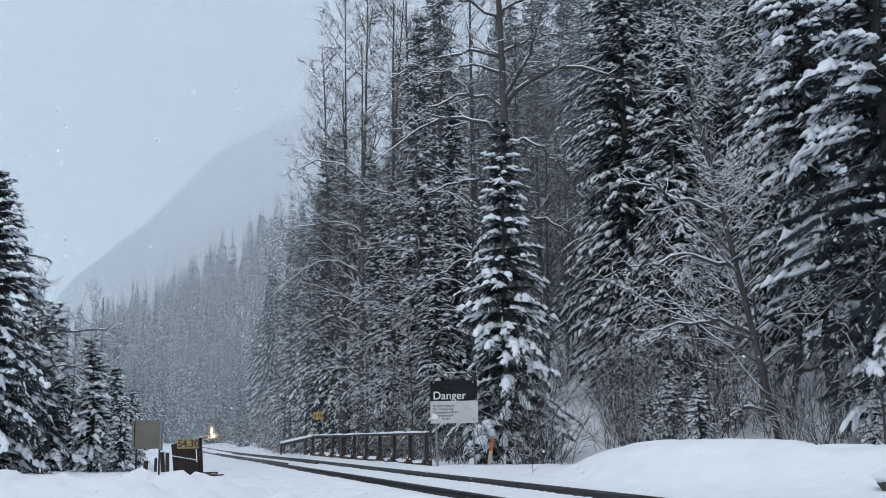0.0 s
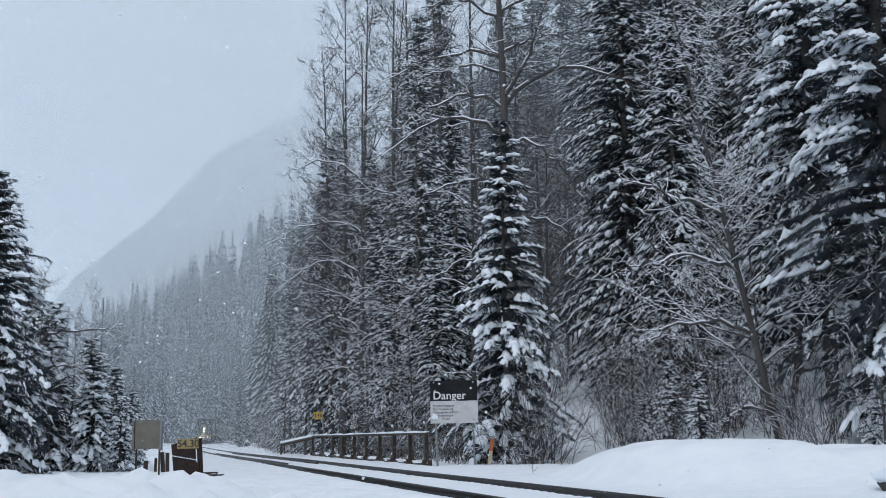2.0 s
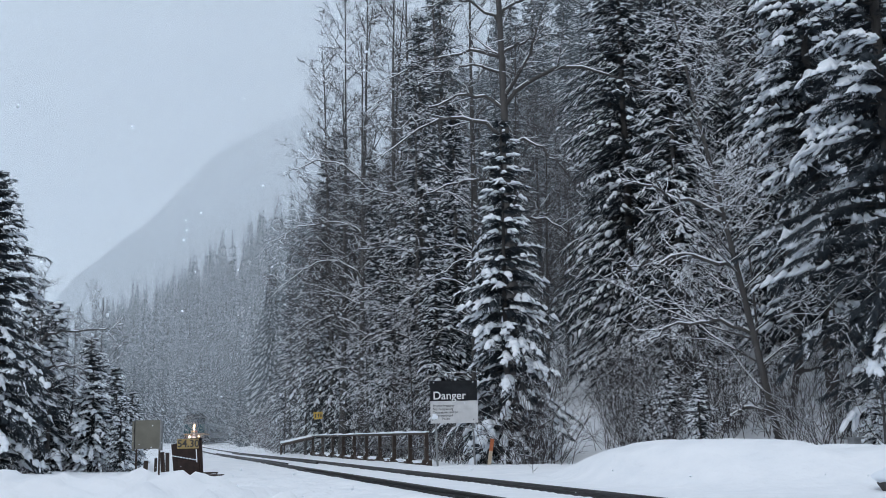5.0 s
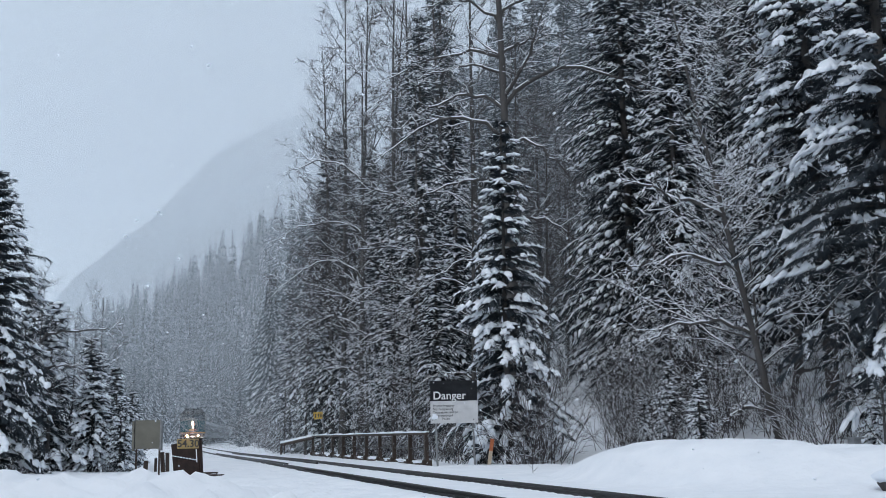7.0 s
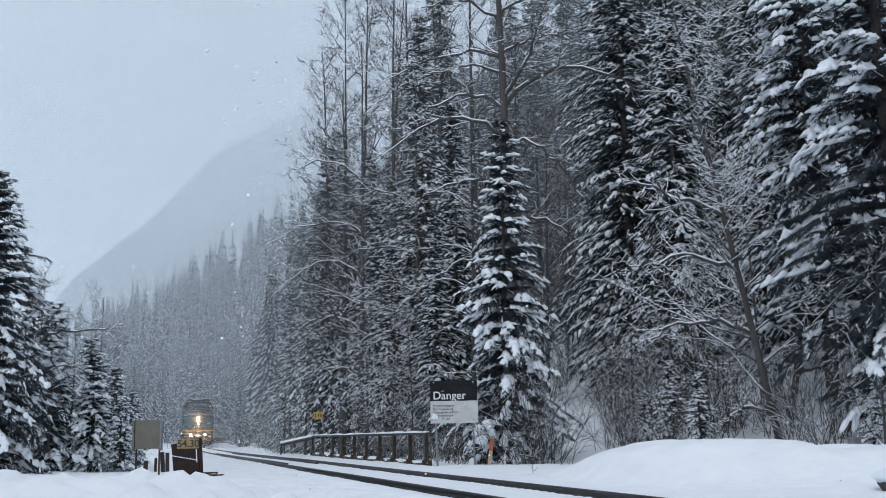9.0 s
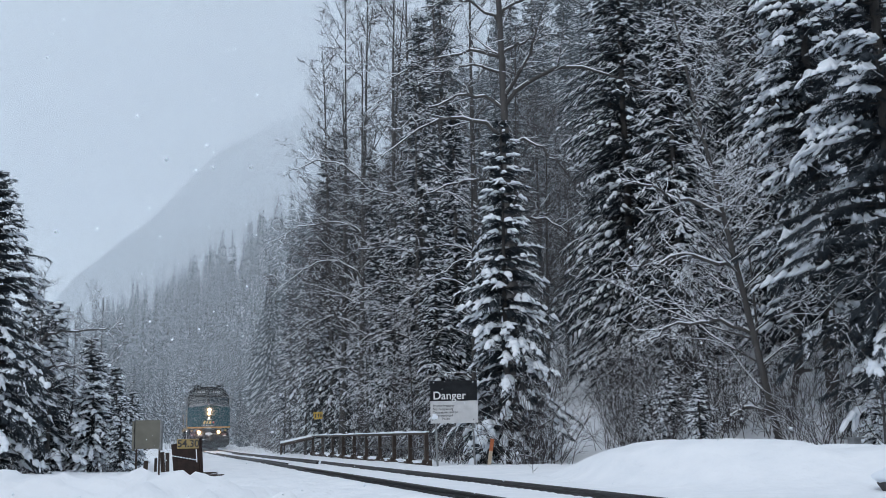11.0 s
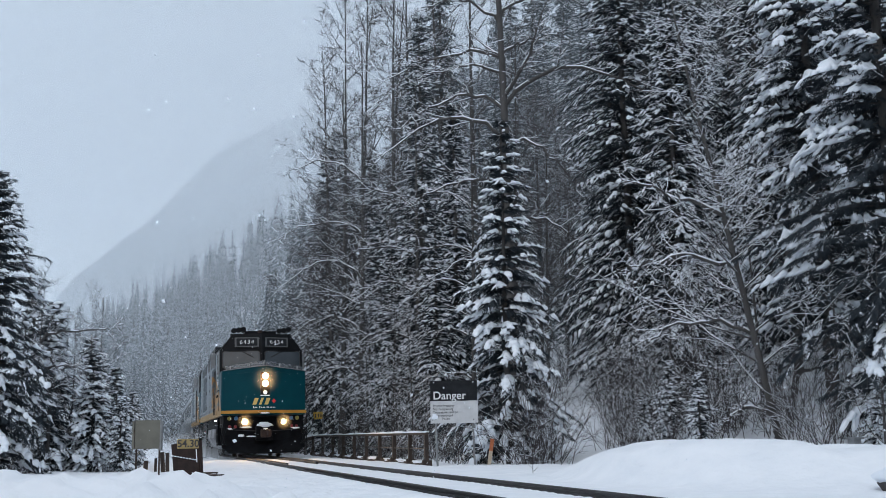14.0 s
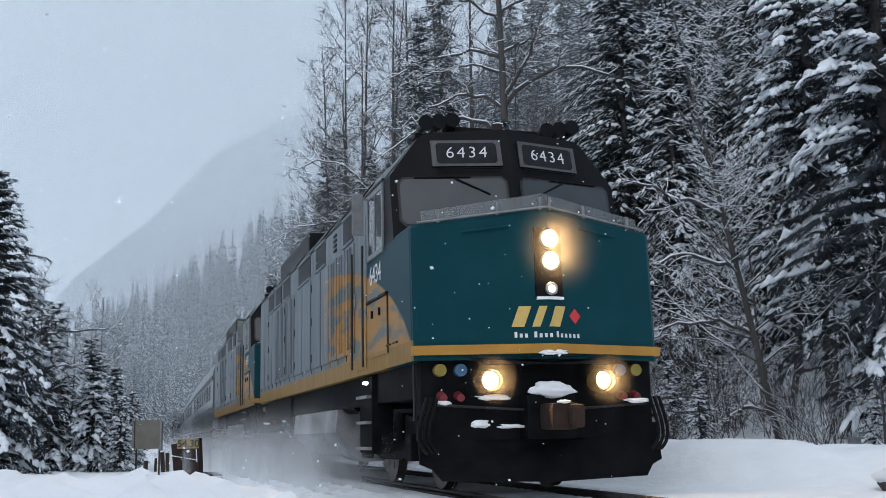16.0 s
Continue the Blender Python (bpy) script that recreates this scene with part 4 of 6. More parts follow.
spots = [(2.9, 33.0), (5.8, 34.5), (5.6, 36.0), (5.4, 33.5), (3.0, 39.0), (6.3, 40.0), (5.9, 38.5), (4.9, 31.0), (2.5, 30.5), (6.5, 32.0), (6.0, 30.0), (7.6, 29.5), (5.4, 27.5), (8.6, 28.5),
         (-0.2, 36.0), (-0.9, 38.5), (-1.9, 41.5), (-2.6, 44.5), (-3.6, 48.0), (-6.4, 59.0), (0.6, 36.5), (-0.4, 41.0), (-1.6, 45.0), (5.2, 30.5), (6.8, 30.5), (7.2, 32.5), (8.0, 31.0), (9.0, 29.8), (6.4, 34.0), (4.8, 29.0), (7.0, 28.0), (9.6, 26.0), (8.4, 26.2), (10.4, 25.0), (0.4, 33.0), (1.0, 36.0), (-8.4, 63.0), (-9.6, 68.0), (-10.8, 73.0), (-12.4, 80.0),
         (-13.8, 87.0), (-15.5, 96.0), (-17.8, 106.0), (-9.8, 31.5), (-10.6, 34.0), (-11.6, 31.0), (-12.6, 35.5), (-11.0, 28.0), (-12.0, 42.0), (2.2, 28.4), (2.0, 29.0), (9.4, 20.8), (10.6, 23.0), (8.2, 24.0),
         (6.4, 54.0), (7.2, 57.0), (6.0, 58.0), (7.8, 60.0), (8.8, 64.0), (7.6, 66.0), (9.6, 69.0), (5.6, 52.0), (7.0, 49.0), (3.2, 44.0), (7.0, 46.0), (3.4, 47.5), (6.5, 42.0), (6.6, 41.0)]
for k, (x, y) in enumerate(spots):
    s = rng.uniform(0.75, 1.35)
    if k < 2:
        plant(bushes[k], x, y, 0, s)
    else:
        again(bushes[k % 2], x, y, rng.uniform(0, 360), s)

for k in range(34):
    # thicket along the line towards the bend
    y = 72 + 175 * (k + rng.random()) / 34
    u = rng.uniform(7.0, 11.0)
    again(bushes[k % 2], float(track_x(y)) + u, y, rng.uniform(0, 360), rng.uniform(1.5, 2.5))
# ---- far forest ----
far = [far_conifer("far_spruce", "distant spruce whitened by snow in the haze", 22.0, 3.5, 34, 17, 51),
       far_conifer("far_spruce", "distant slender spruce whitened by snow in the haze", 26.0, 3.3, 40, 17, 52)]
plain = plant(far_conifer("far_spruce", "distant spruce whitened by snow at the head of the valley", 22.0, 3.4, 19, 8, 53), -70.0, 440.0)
far_count, woods = 0, []
for k in range(620):
    y = rng.uniform(115, 250) if k < 200 else rng.uniform(250, 450)
    x = (rng.uniform(-0.36, -0.08) if k >= 200 else rng.uniform(-0.33, -0.12)) * y
    u = float(beside(x, y))
    if abs(u) < (9 if y < 280 else 6):
        continue
    s = rng.uniform(0.7, 1.15) * (0.5 if y < 190 and u < 0 else 0.75 if u < 0 and y < 260 else 1.0)
    if far_count < 2:
        plant(far[far_count], x, y, 0, s, -0.3)
    elif far_count < 265:
        again(far[k % 2], x, y, rng.uniform(0, 360), s, -0.3)
    else:
        woods.append((x, y, ground_at(x, y) - 0.3, rng.uniform(0, 6.28), s))
    far_count += 1

for k in range(22):
    y = 78 + 170 * (k + rng.random()) / 22
    again(far[k % 2], float(track_x(y)) + rng.uniform(6.0, 10.0), y, rng.uniform(0, 360), rng.uniform(0.16, 0.42), -0.1)
for k in range(470):
    y = rng.uniform(270, 455) if k < 260 else rng.uniform(350, 457)
    x = (rng.uniform(-0.25, -0.10) if k < 260 else rng.uniform(-0.34, -0.11)) * y
    if abs(float(beside(x, y))) > 5.5:
        woods.append((x, y, ground_at(x, y) - 0.3, rng.uniform(0, 6.28), rng.uniform(0.75, 1.15) if k < 260 else rng.uniform(0.85, 1.4)))

for k in range(46):
    x, y = rng.uniform(-92, -70), rng.uniform(396, 446)
    woods.append((x, y, ground_at(x, y) - 0.5, rng.uniform(0, 6.28), rng.uniform(0.6, 0.9)))

# the rest of the far slope is one wood
wood = tagged(new("far_woods"), "hazy snow-whitened conifer woods on the far slope", "woods", kind="stuff")
for piece in plain.children:
    me = piece.data
    tv = np.empty(len(me.vertices) * 3)
    me.vertices.foreach_get("co", tv)
    tf = np.empty(len(me.loops), np.int32)
    me.loops.foreach_get("vertex_index", tf)
    k = len(me.loops) // len(me.polygons)
    pos = np.array([q[:3] for q in woods])
    ang = np.array([q[3] for q in woods])
    turn = np.zeros((len(woods), 3, 3))
    turn[:, 0, 0] = turn[:, 1, 1] = np.cos(ang)
    turn[:, 1, 0], turn[:, 0, 1], turn[:, 2, 2] = np.sin(ang), -np.sin(ang), 1
    vs, fs = scatter(tv.reshape(-1, 3), tf.reshape(-1, k), pos, turn, np.array([q[4] for q in woods]))
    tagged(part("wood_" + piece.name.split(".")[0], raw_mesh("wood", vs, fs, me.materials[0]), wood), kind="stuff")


# ---- mountain and hazy air ----
def mountain():
    """A wooded ridge far up the valley."""
    bm = bmesh.new()
    ridge = [(-1250, -300), (-850, 60), (-752, 215), (-700, 285), (-606, 362), (-544, 408), (-450, 508), (-414, 544), (-357, 562), (-316, 590), (-258, 606), (-190, 668), (-87, 740), (70, 800), (600, 900), (1400, 800)]
    cols, rows = 520, 26
    xs = np.linspace(-1250, 1400, cols)
    top = np.interp(xs, [q[0] for q in ridge], [q[1] for q in ridge])
    grid = []
    for j in range(rows):
        t = j / (rows - 1)
        grid.append([])
        for i, x in enumerate(xs):
            bump = 22 * noise.fractal((x * 0.012, t * 3.0, 2.0), 1.0, 2.0, 4) + 10 * noise.noise((x * 0.08, t * 12, 5.0)) * t
            if j == rows - 1:
                bump += 24 * random.random() ** 2
            grid[-1].append(bm.verts.new((x, 1500 + 500 * t + 2 * bump, -60 + (top[i] + 60) * t + bump)))
    for j in range(rows - 1):
        for i in range(cols - 1):
            bm.faces.new((grid[j][i], grid[j][i + 1], grid[j + 1][i + 1], grid[j + 1][i]))
    return part("mountain", bm, None, "", SPRUCE_WOODS, True)


tagged(mountain(), "wooded mountain ridge fading into falling snow", "mountain", kind="structure")
for y, density in ((46, 0.07), (63, 0.17), (110, 0.11), (180, 0.19), (260, 0.28), (350, 0.28), (457, 0.26), (1250, 0.0)):
    w = 0.75 * y + 60
    veil = part("falling_snow_haze", raw_mesh("falling_snow_haze", np.array([(-w, y, -30), (w, y, -30), (w, y, w * 1.2), (-w, y, w * 1.2)]), np.array([[0, 1, 2, 3]]), mist("hazy_air", density, ragged=0.25, size=0.012, colour=(0.86, 0.935, 1.0)) if density else mist("low_cloud", 0.62, 100, 430, 0.12, 0.006, colour=(0.86, 0.935, 1.0), thin=0.86)))
    tagged(veil, "pale haze of falling snow across the valley", "haze", kind="structure")


# ---- train ----
def nose_y(x, z):
    return 0.297 * abs(x) + 0.045 * (z - 1.53)


def cab_y(x, z):
    return float(np.interp(z, [3.1, 3.95, 4.62], [0.98, 1.18, 1.38])) + 0.25 * abs(x)


def loft(bm, rings, caps=True):
    vs = [[bm.verts.new(q) for q in r] for r in rings]
    k = len(vs[0])
    for a, b in zip(vs, vs[1:]):
        for i in range(k):
            bm.faces.new((a[i], a[(i + 1) % k], b[(i + 1) % k], b[i]))
    if caps:
        bm.faces.new(vs[0]), bm.faces.new(vs[-1][::-1])
    return bm


def plate(outline, surface, out0, out1):
    """A plate on a front surface: outline of (x, z), from out0 to out1 ahead of it."""
    bm, line = bmesh.new(), []
    for (x0, z0), (x1, z1) in zip(outline, outline[1:] + outline[:1]):
        line.append((x0, z0))
        if x0 * x1 < 0:
            line.append((0.0, z0 + (z1 - z0) * x0 / (x0 - x1)))
    a, b = ([bm.verts.new((x, surface(x, z) - d, z)) for x, z in line] for d in (out0, out1))
    for i in range(len(line)):
        j = (i + 1) % len(line)
        bm.faces.new((a[i], a[j], b[j], b[i]))
    # each half of a plate that crosses the middle is flat
    for ring in (a, b):
        for sgn in (-1, 1):
            half = [v for v in ring if v.co.x * sgn >= -1e-6]
            if len(half) > 2:
                bm.faces.new(half)
    return bm


def rect(x0, x1, z0, z1, c=0.0):
    if not c:
        return [(x0, z0), (x1, z0), (x1, z1), (x0, z1)]
    return [(x0 + c, z0), (x1 - c, z0), (x1, z0 + c), (x1, z1 - c), (x1 - c, z1), (x0 + c, z1), (x0, z1 - c), (x0, z0 + c)]


def ring_of(x, z, y, r, tube, parent, name="lamp_ring", mat=None):
    bm = bmesh.new()
    seg = 20
    rings = []
    for i in range(seg):
        a = 2 * math.pi * i / seg
        c = Vector((x + r * math.cos(a), y, z + r * math.sin(a)))
        rad = Vector((math.cos(a), 0, math.sin(a)))
        rings.append([c + rad * tube * math.cos(b) + Vector((0, 1, 0)) * tube * 1.6 * math.sin(b) for b in (0, 1.26, 2.51, 3.77, 5.03)])
    loft(bm, rings + [rings[0]], False)
    bmesh.ops.remove_doubles(bm, verts=bm.verts, dist=1e-5)
    return part(name, bm, parent, "", mat or CHROME, True)


def lens(x, z, y, r, parent, mat, name="lens"):
    bm = bmesh.new()
    bmesh.ops.create_uvsphere(bm, u_segments=16, v_segments=8, radius=1.0)
    bmesh.ops.transform(bm, matrix=Matrix.Translation((x, y, z)) @ Matrix.Diagonal((r, r * 0.35, r, 1)), verts=bm.verts)
    return part(name, bm, parent, "", mat, True)


def snow_patch(x0, x1, y, z, h, parent, seed, name="snow_patch"):
    bm = bmesh.new()
    bmesh.ops.create_icosphere(bm, subdivisions=3, radius=1.0)
    for v in bm.verts:
        v.co *= 1 + 0.55 * noise.noise(v.co * 1.7 + Vector((seed * 3.1, 0, 0))) + 0.2 * noise.noise(v.co * 5.0 + Vector((0, seed, 0)))
        v.co = Vector(((x0 + x1) / 2 + v.co.x * (x1 - x0) / 2, y + v.co.y * 0.04, z + v.co.z * h * 0.85))
    return part(name, bm, parent, "snow caked on the metal", SNOW_LOAD, True)


WHEELSETS = []


def wheelset(parent, y, radius=0.508):
    """Axle with two flanged wheels; it turns about its own centre."""
    ws = part("wheelset", rodded((-0.75, 0, 0), (0.75, 0, 0), 0.085), parent, "", UNDER)
    ws.matrix_basis = pose(0, y, radius)
    for sx in (-1, 1):
        bm = bmesh.new()
        rod(bm, (sx * 0.66, 0, 0), (sx * 0.69, 0, 0), radius + 0.026, seg=32)
        rod(bm, (sx * 0.69, 0, 0), (sx * 0.79, 0, 0), radius, seg=32)
        rod(bm, (sx * 0.79, 0, 0), (sx * 0.85, 0, 0), 0.16, 0.12, 12)
        for k in range(5):
            a = 2 * math.pi * k / 5
            rod(bm, (sx * 0.785, 0.3 * math.cos(a), 0.3 * math.sin(a)), (sx * 0.80, 0.3 * math.cos(a), 0.3 * math.sin(a)), 0.05, seg=8)
        part("wheel", bm, ws, "", WHEEL)
    WHEELSETS.append((ws, y, radius))
    return ws


def truck(parent, yc, base=2.74):
    tk = part("truck", boxed(-1.05, 1.05, yc - 0.45, yc + 0.45, 0.62, 0.92, 0.03), parent, "grimy black bogie frame", UNDER)
    for sx in (-1, 1):
        side = [(yc - base / 2 - 0.75, 0.62), (yc - base / 2 - 0.3, 0.42), (yc - base / 2 + 0.35, 0.42), (yc - 0.55, 0.36), (yc + 0.55, 0.36), (yc + base / 2 - 0.35, 0.42),
                (yc + base / 2 + 0.3, 0.42), (yc + base / 2 + 0.75, 0.62), (yc + base / 2 + 0.65, 0.84), (yc + 0.7, 0.98), (yc - 0.7, 0.98), (yc - base / 2 - 0.65, 0.84)]
        part("side_frame", prism(bmesh.new(), side, sx * 0.98, sx * 1.12, "x"), tk, "", UNDER)
        for dy in (-base / 2, base / 2):
            part("axle_box", boxed(min(sx * 1.1, sx * 1.22), max(sx * 1.1, sx * 1.22), yc + dy - 0.17, yc + dy + 0.17, 0.36, 0.70, 0.03), tk, "", UNDER)
            part("spring", rodded((sx * 1.16, yc + dy * 0.55, 0.62), (sx * 1.16, yc + dy * 0.55, 0.98), 0.10, seg=12), tk, "", UNDER)
        part("brake_cylinder", rodded((sx * 1.2, yc - 0.3, 0.86), (sx * 1.2, yc + 0.25, 0.86), 0.09, seg=12), tk, "", TANK)
    return tk


HALF = [(-1.546, 1.53), (-1.546, 3.97), (-1.49, 4.08), (-1.14, 4.53), (-1.04, 4.585), (0, 4.63), (1.04, 4.585), (1.14, 4.53), (1.49, 4.08), (1.546, 3.97), (1.546, 1.53)]


def engine(lit):
    eng = tagged(new("locomotive"), "teal, black and yellow diesel locomotive with lit headlights" if lit else "trailing diesel locomotive with grimy grey and yellow sides",
                 "locomotive", "train on the line")
    # body shell behind the cab front
    bm = bmesh.new()
    loft(bm, [[(x, y, z) for x, z in HALF] for y in (1.95, 3.2, 9.0, 15.85)])
    body = part("body", bm, eng, "grey side with a yellow sweep and sill band, streaked with grime", SIDE)
    # nose
    bm = bmesh.new()

    def nose_ring(z_side, z_mid):
        c = nose_y(1.49, z_side)
        return [(-1.546, 2.0, z_side), (-1.546, c + 0.10, z_side), (-1.535, c + 0.04, z_side), (-1.49, c, z_side), (0, nose_y(0, z_mid), z_mid),
                (1.49, c, z_side), (1.535, c + 0.04, z_side), (1.546, c + 0.10, z_side), (1.546, 2.0, z_side), (0, 2.0, z_mid)]

    loft(bm, [nose_ring(1.53, 1.53), nose_ring(1.72, 1.72), nose_ring(3.10, 3.27), [(x * 0.985, y + 0.03 * (y < 1.5), z) for x, y, z in nose_ring(3.15, 3.32)]])
    nose = part("nose", bm, eng, "teal painted nose, the foot of the yellow sweep on its flanks", TEAL)
    nose.data.materials.append(SIDE)
    for face in nose.data.polygons:
        face.material_index = int(abs(face.normal.x) > 0.8)
    part("anticlimber", plate(rect(-1.56, 1.56, 1.59, 1.70), nose_y, -0.05, 0.055), eng, "yellow ledge below the nose", LOCO_YELLOW)
    bm = bmesh.new()
    loft(bm, [[(x, nose_y(x, 1.5) - d, z) for x, z in ((-0.95, 1.55), (-0.75, 1.47), (0, 1.47), (0.75, 1.47), (0.95, 1.55), (0, 1.556))] for d in (-0.06, 0.045)])
    part("ledge_lip", bm, eng, "", LOCO_BLACK)
    # cab front
    bm = bmesh.new()
    rows = [(1.546, 3.10), (1.546, 3.97), (1.14, 4.53), (1.04, 4.59)]
    front = [[(-x, cab_y(x, z), z) for x, z in rows] + [(0, cab_y(0, 4.63), 4.635)] + [(x, cab_y(x, z), z) for x, z in rows[::-1]] + [(0, cab_y(0, 3.1), 3.10)]]
    front.append([(x, 1.99, z) for x, _, z in front[0]])
    vs = [[bm.verts.new(q) for q in r] for r in front]
    f = vs[0]
    m1, m2 = bm.verts.new((0, cab_y(0, 3.97), 3.97)), bm.verts.new((0, cab_y(0, 4.53), 4.53))
    bm.faces.new((f[0], f[9], m1, f[1])), bm.faces.new((f[9], f[8], f[7], m1))
    bm.faces.new((f[1], m1, m2, f[2])), bm.faces.new((m1, f[7], f[6], m2))
    bm.faces.new((f[2], m2, f[4], f[3])), bm.faces.new((m2, f[6], f[5], f[4]))
    for i in range(10):
        j = (i + 1) % 10
        bm.faces.new((vs[0][i], vs[0][j], vs[1][j], vs[1][i]))
    cab = part("cab_front", bm, eng, "black cab front", LOCO_BLACK)
    for sx in (-1, 1):
        o = lambda x0, x1, z0, z1, c=0.0: rect(*sorted((sx * x0, sx * x1)), z0, z1, c)
        part("windscreen_frame", plate(o(0.08, 1.46, 3.28, 3.95, 0.07), cab_y, 0.002, 0.014), cab, "", RAIL)
        part("windscreen", plate(o(0.11, 1.43, 3.31, 3.92, 0.06), cab_y, 0.012, 0.020), cab, "dark cab windscreen", GLASS)
        part("wiper", rodded((sx * 0.75, cab_y(0.75, 3.93) - 0.035, 3.93), (sx * 0.32, cab_y(0.32, 3.70) - 0.03, 3.70), 0.012, seg=6), cab, "", LOCO_BLACK)
        part("wiper_arm", rodded((sx * 1.25, cab_y(1.25, 3.93) - 0.03, 3.94), (sx * 0.55, cab_y(0.55, 3.93) - 0.03, 3.945), 0.012, seg=6), cab, "", LOCO_BLACK)
        part("number_board_frame", plate(o(0.12, 1.00, 4.10, 4.47), cab_y, 0.002, 0.03), cab, "dark grey number board frame", BOARD_FRAME)
        part("number_board", plate(o(0.18, 0.94, 4.14, 4.43, 0.03), cab_y, 0.028, 0.036), cab, "black number board", SIGN_BLACK)
        words("6434", 0.235, LETTER, cab, pose(sx * 0.56, cab_y(0.56, 4.285) - 0.040, 4.285, 73.5, 0, sx * 14), "number", bold=-0.002, space=1.22)
        part("grab_rail", rodded((sx * 0.15, cab_y(0.15, 4.06) - 0.05, 4.06), (sx * 0.95, cab_y(0.95, 4.06) - 0.05, 4.06), 0.012, seg=6), cab, "", LOCO_BLACK)
    # wind deflector on the nose
    for sx in (-1, 1):
        bm = bmesh.new()
        base = [(sx * x, nose_y(x, 3.2) + 0.05, 3.325 - 0.11 * x) for x in (0.0, 1.40)]
        loft(bm, [[base[0], base[1], (base[1][0], base[1][1] + 0.07, base[1][2] + 0.15), (0, base[0][1] + 0.09, base[0][2] + 0.19)],
                  [(q[0], q[1] + 0.012, q[2]) for q in (base[0], base[1], (base[1][0], base[1][1] + 0.07, base[1][2] + 0.15), (0, base[0][1] + 0.09, base[0][2] + 0.19))]])
        part("wind_deflector", bm, eng, "grey translucent wind deflector", DEFLECTOR)
        for x in (0.06, 0.55, 1.22):
            y, z = nose_y(x, 3.2) + 0.03, 3.325 - 0.11 * x
            part("bracket", boxed(sx * x - 0.018, sx * x + 0.018, y - 0.01, y + 0.03, z - 0.03, z + 0.13), eng, "", GALV)
        part("nose_trim", rodded((0, nose_y(0, 3.3) - 0.005, 3.325), (sx * 1.47, nose_y(1.47, 3.15) - 0.005, 3.16), 0.014, seg=8), eng, "", GALV)
        part("nose_rail", rodded((sx * 0.45, nose_y(0.45, 3.05) - 0.035, 3.09), (sx * 0.98, nose_y(0.98, 3.05) - 0.035, 3.03), 0.012, seg=8), eng, "", TEAL)
    # head lamps
    cluster = part("headlight_housing", plate(rect(-0.165, 0.165, 2.22, 3.07), nose_y, -0.03, 0.035), eng, "black headlight housing", LOCO_BLACK)
    part("snow_ledge", plate(rect(-0.165, 0.165, 2.215, 2.245), nose_y, 0.0, 0.06), cluster, "snow on the housing ledge", SNOW_LOAD)
    warm, white = (LAMP_WARM, LAMP_WHITE) if lit else (LAMP_OFF, LAMP_OFF)
    for z, r, m in ((2.93, 0.086, warm), (2.66, 0.086, warm), (2.335, 0.045, white)):
        ring_of(0, z, nose_y(0, z) - 0.045, r + 0.015, 0.02, cluster)
        lens(0, z, nose_y(0, z) - 0.04, r, cluster, m, "headlight_lens")
        if lit and r > 0.08:
            lens(0, z, nose_y(0, z) - 0.085, 0.022, cluster, LAMP_BULB, "bulb")
    # emblem as plain shapes
    for x0, w in ((-0.45, 0.20), (-0.22, 0.15), (-0.03, 0.20)):
        part("emblem", plate([(x0, 1.90), (x0 + w - 0.06, 1.90), (x0 + w + 0.03, 2.14), (x0 + 0.09, 2.14)], nose_y, 0.0, 0.008), eng, "gold emblem", LOGO_GOLD)
    part("emblem_mark", plate([(0.25, 2.03), (0.33, 1.94), (0.41, 2.03), (0.33, 2.12)], nose_y, 0.0, 0.008), eng, "red mark", DECAL_RED)
    for x0, count in ((-0.42, 3), (-0.20, 4), (0.06, 6)):
        for k in range(count):
            tall = 0.068 if k == 0 else 0.046
            part("line_of_lettering", plate(rect(x0 + 0.058 * k, x0 + 0.058 * k + 0.030, 1.775, 1.775 + tall), nose_y, 0.0, 0.006), eng, "", LETTER)
    # roof gear
    part("roof_box", boxed(-0.62, 0.58, 1.75, 2.35, 4.60, 4.74, 0.02), eng, "", LOCO_BLACK)
    part("beacon", rodded((-0.05, 1.62, 4.62), (-0.05, 1.62, 4.76), 0.09, 0.07, 14), eng, "amber roof beacon capped with snow", RUST)
    for sx in (-1, 1):
        horn = part("air_horn", boxed(sx * 0.85 - 0.30, sx * 0.85 + 0.30, 1.75, 1.95, 4.56, 4.62, 0.01), eng, "black horns and antennas on the cab roof", LOCO_BLACK)
        for k in range(3):
            x = sx * 0.85 + (k - 1) * 0.18
            part("bell", rodded((x, 2.05, 4.72), (x, 1.62, 4.73 + 0.03 * k), 0.035, 0.105, 14), horn, "", LOCO_BLACK)
    for y, r in ((11.0, 0.62), (12.4, 0.62), (13.8, 0.62)):
        part("fan_shroud", rodded((0, y, 4.80), (0, y, 4.95), r, r * 0.96, 24), eng, "", LOCO_BLACK)
    part("radiator_hood", boxed(-1.22, 1.22, 10.2, 14.7, 4.35, 4.84, 0.08), eng, "", LOCO_BLACK)
    part("exhaust_stack", boxed(-0.5, 0.5, 7.0, 8.0, 4.58, 4.78, 0.02), eng, "", LOCO_BLACK)
    part("roof_hatch", boxed(-0.8, 0.8, 3.6, 6.2, 4.56, 4.67, 0.03), eng, "", LOCO_BLACK)
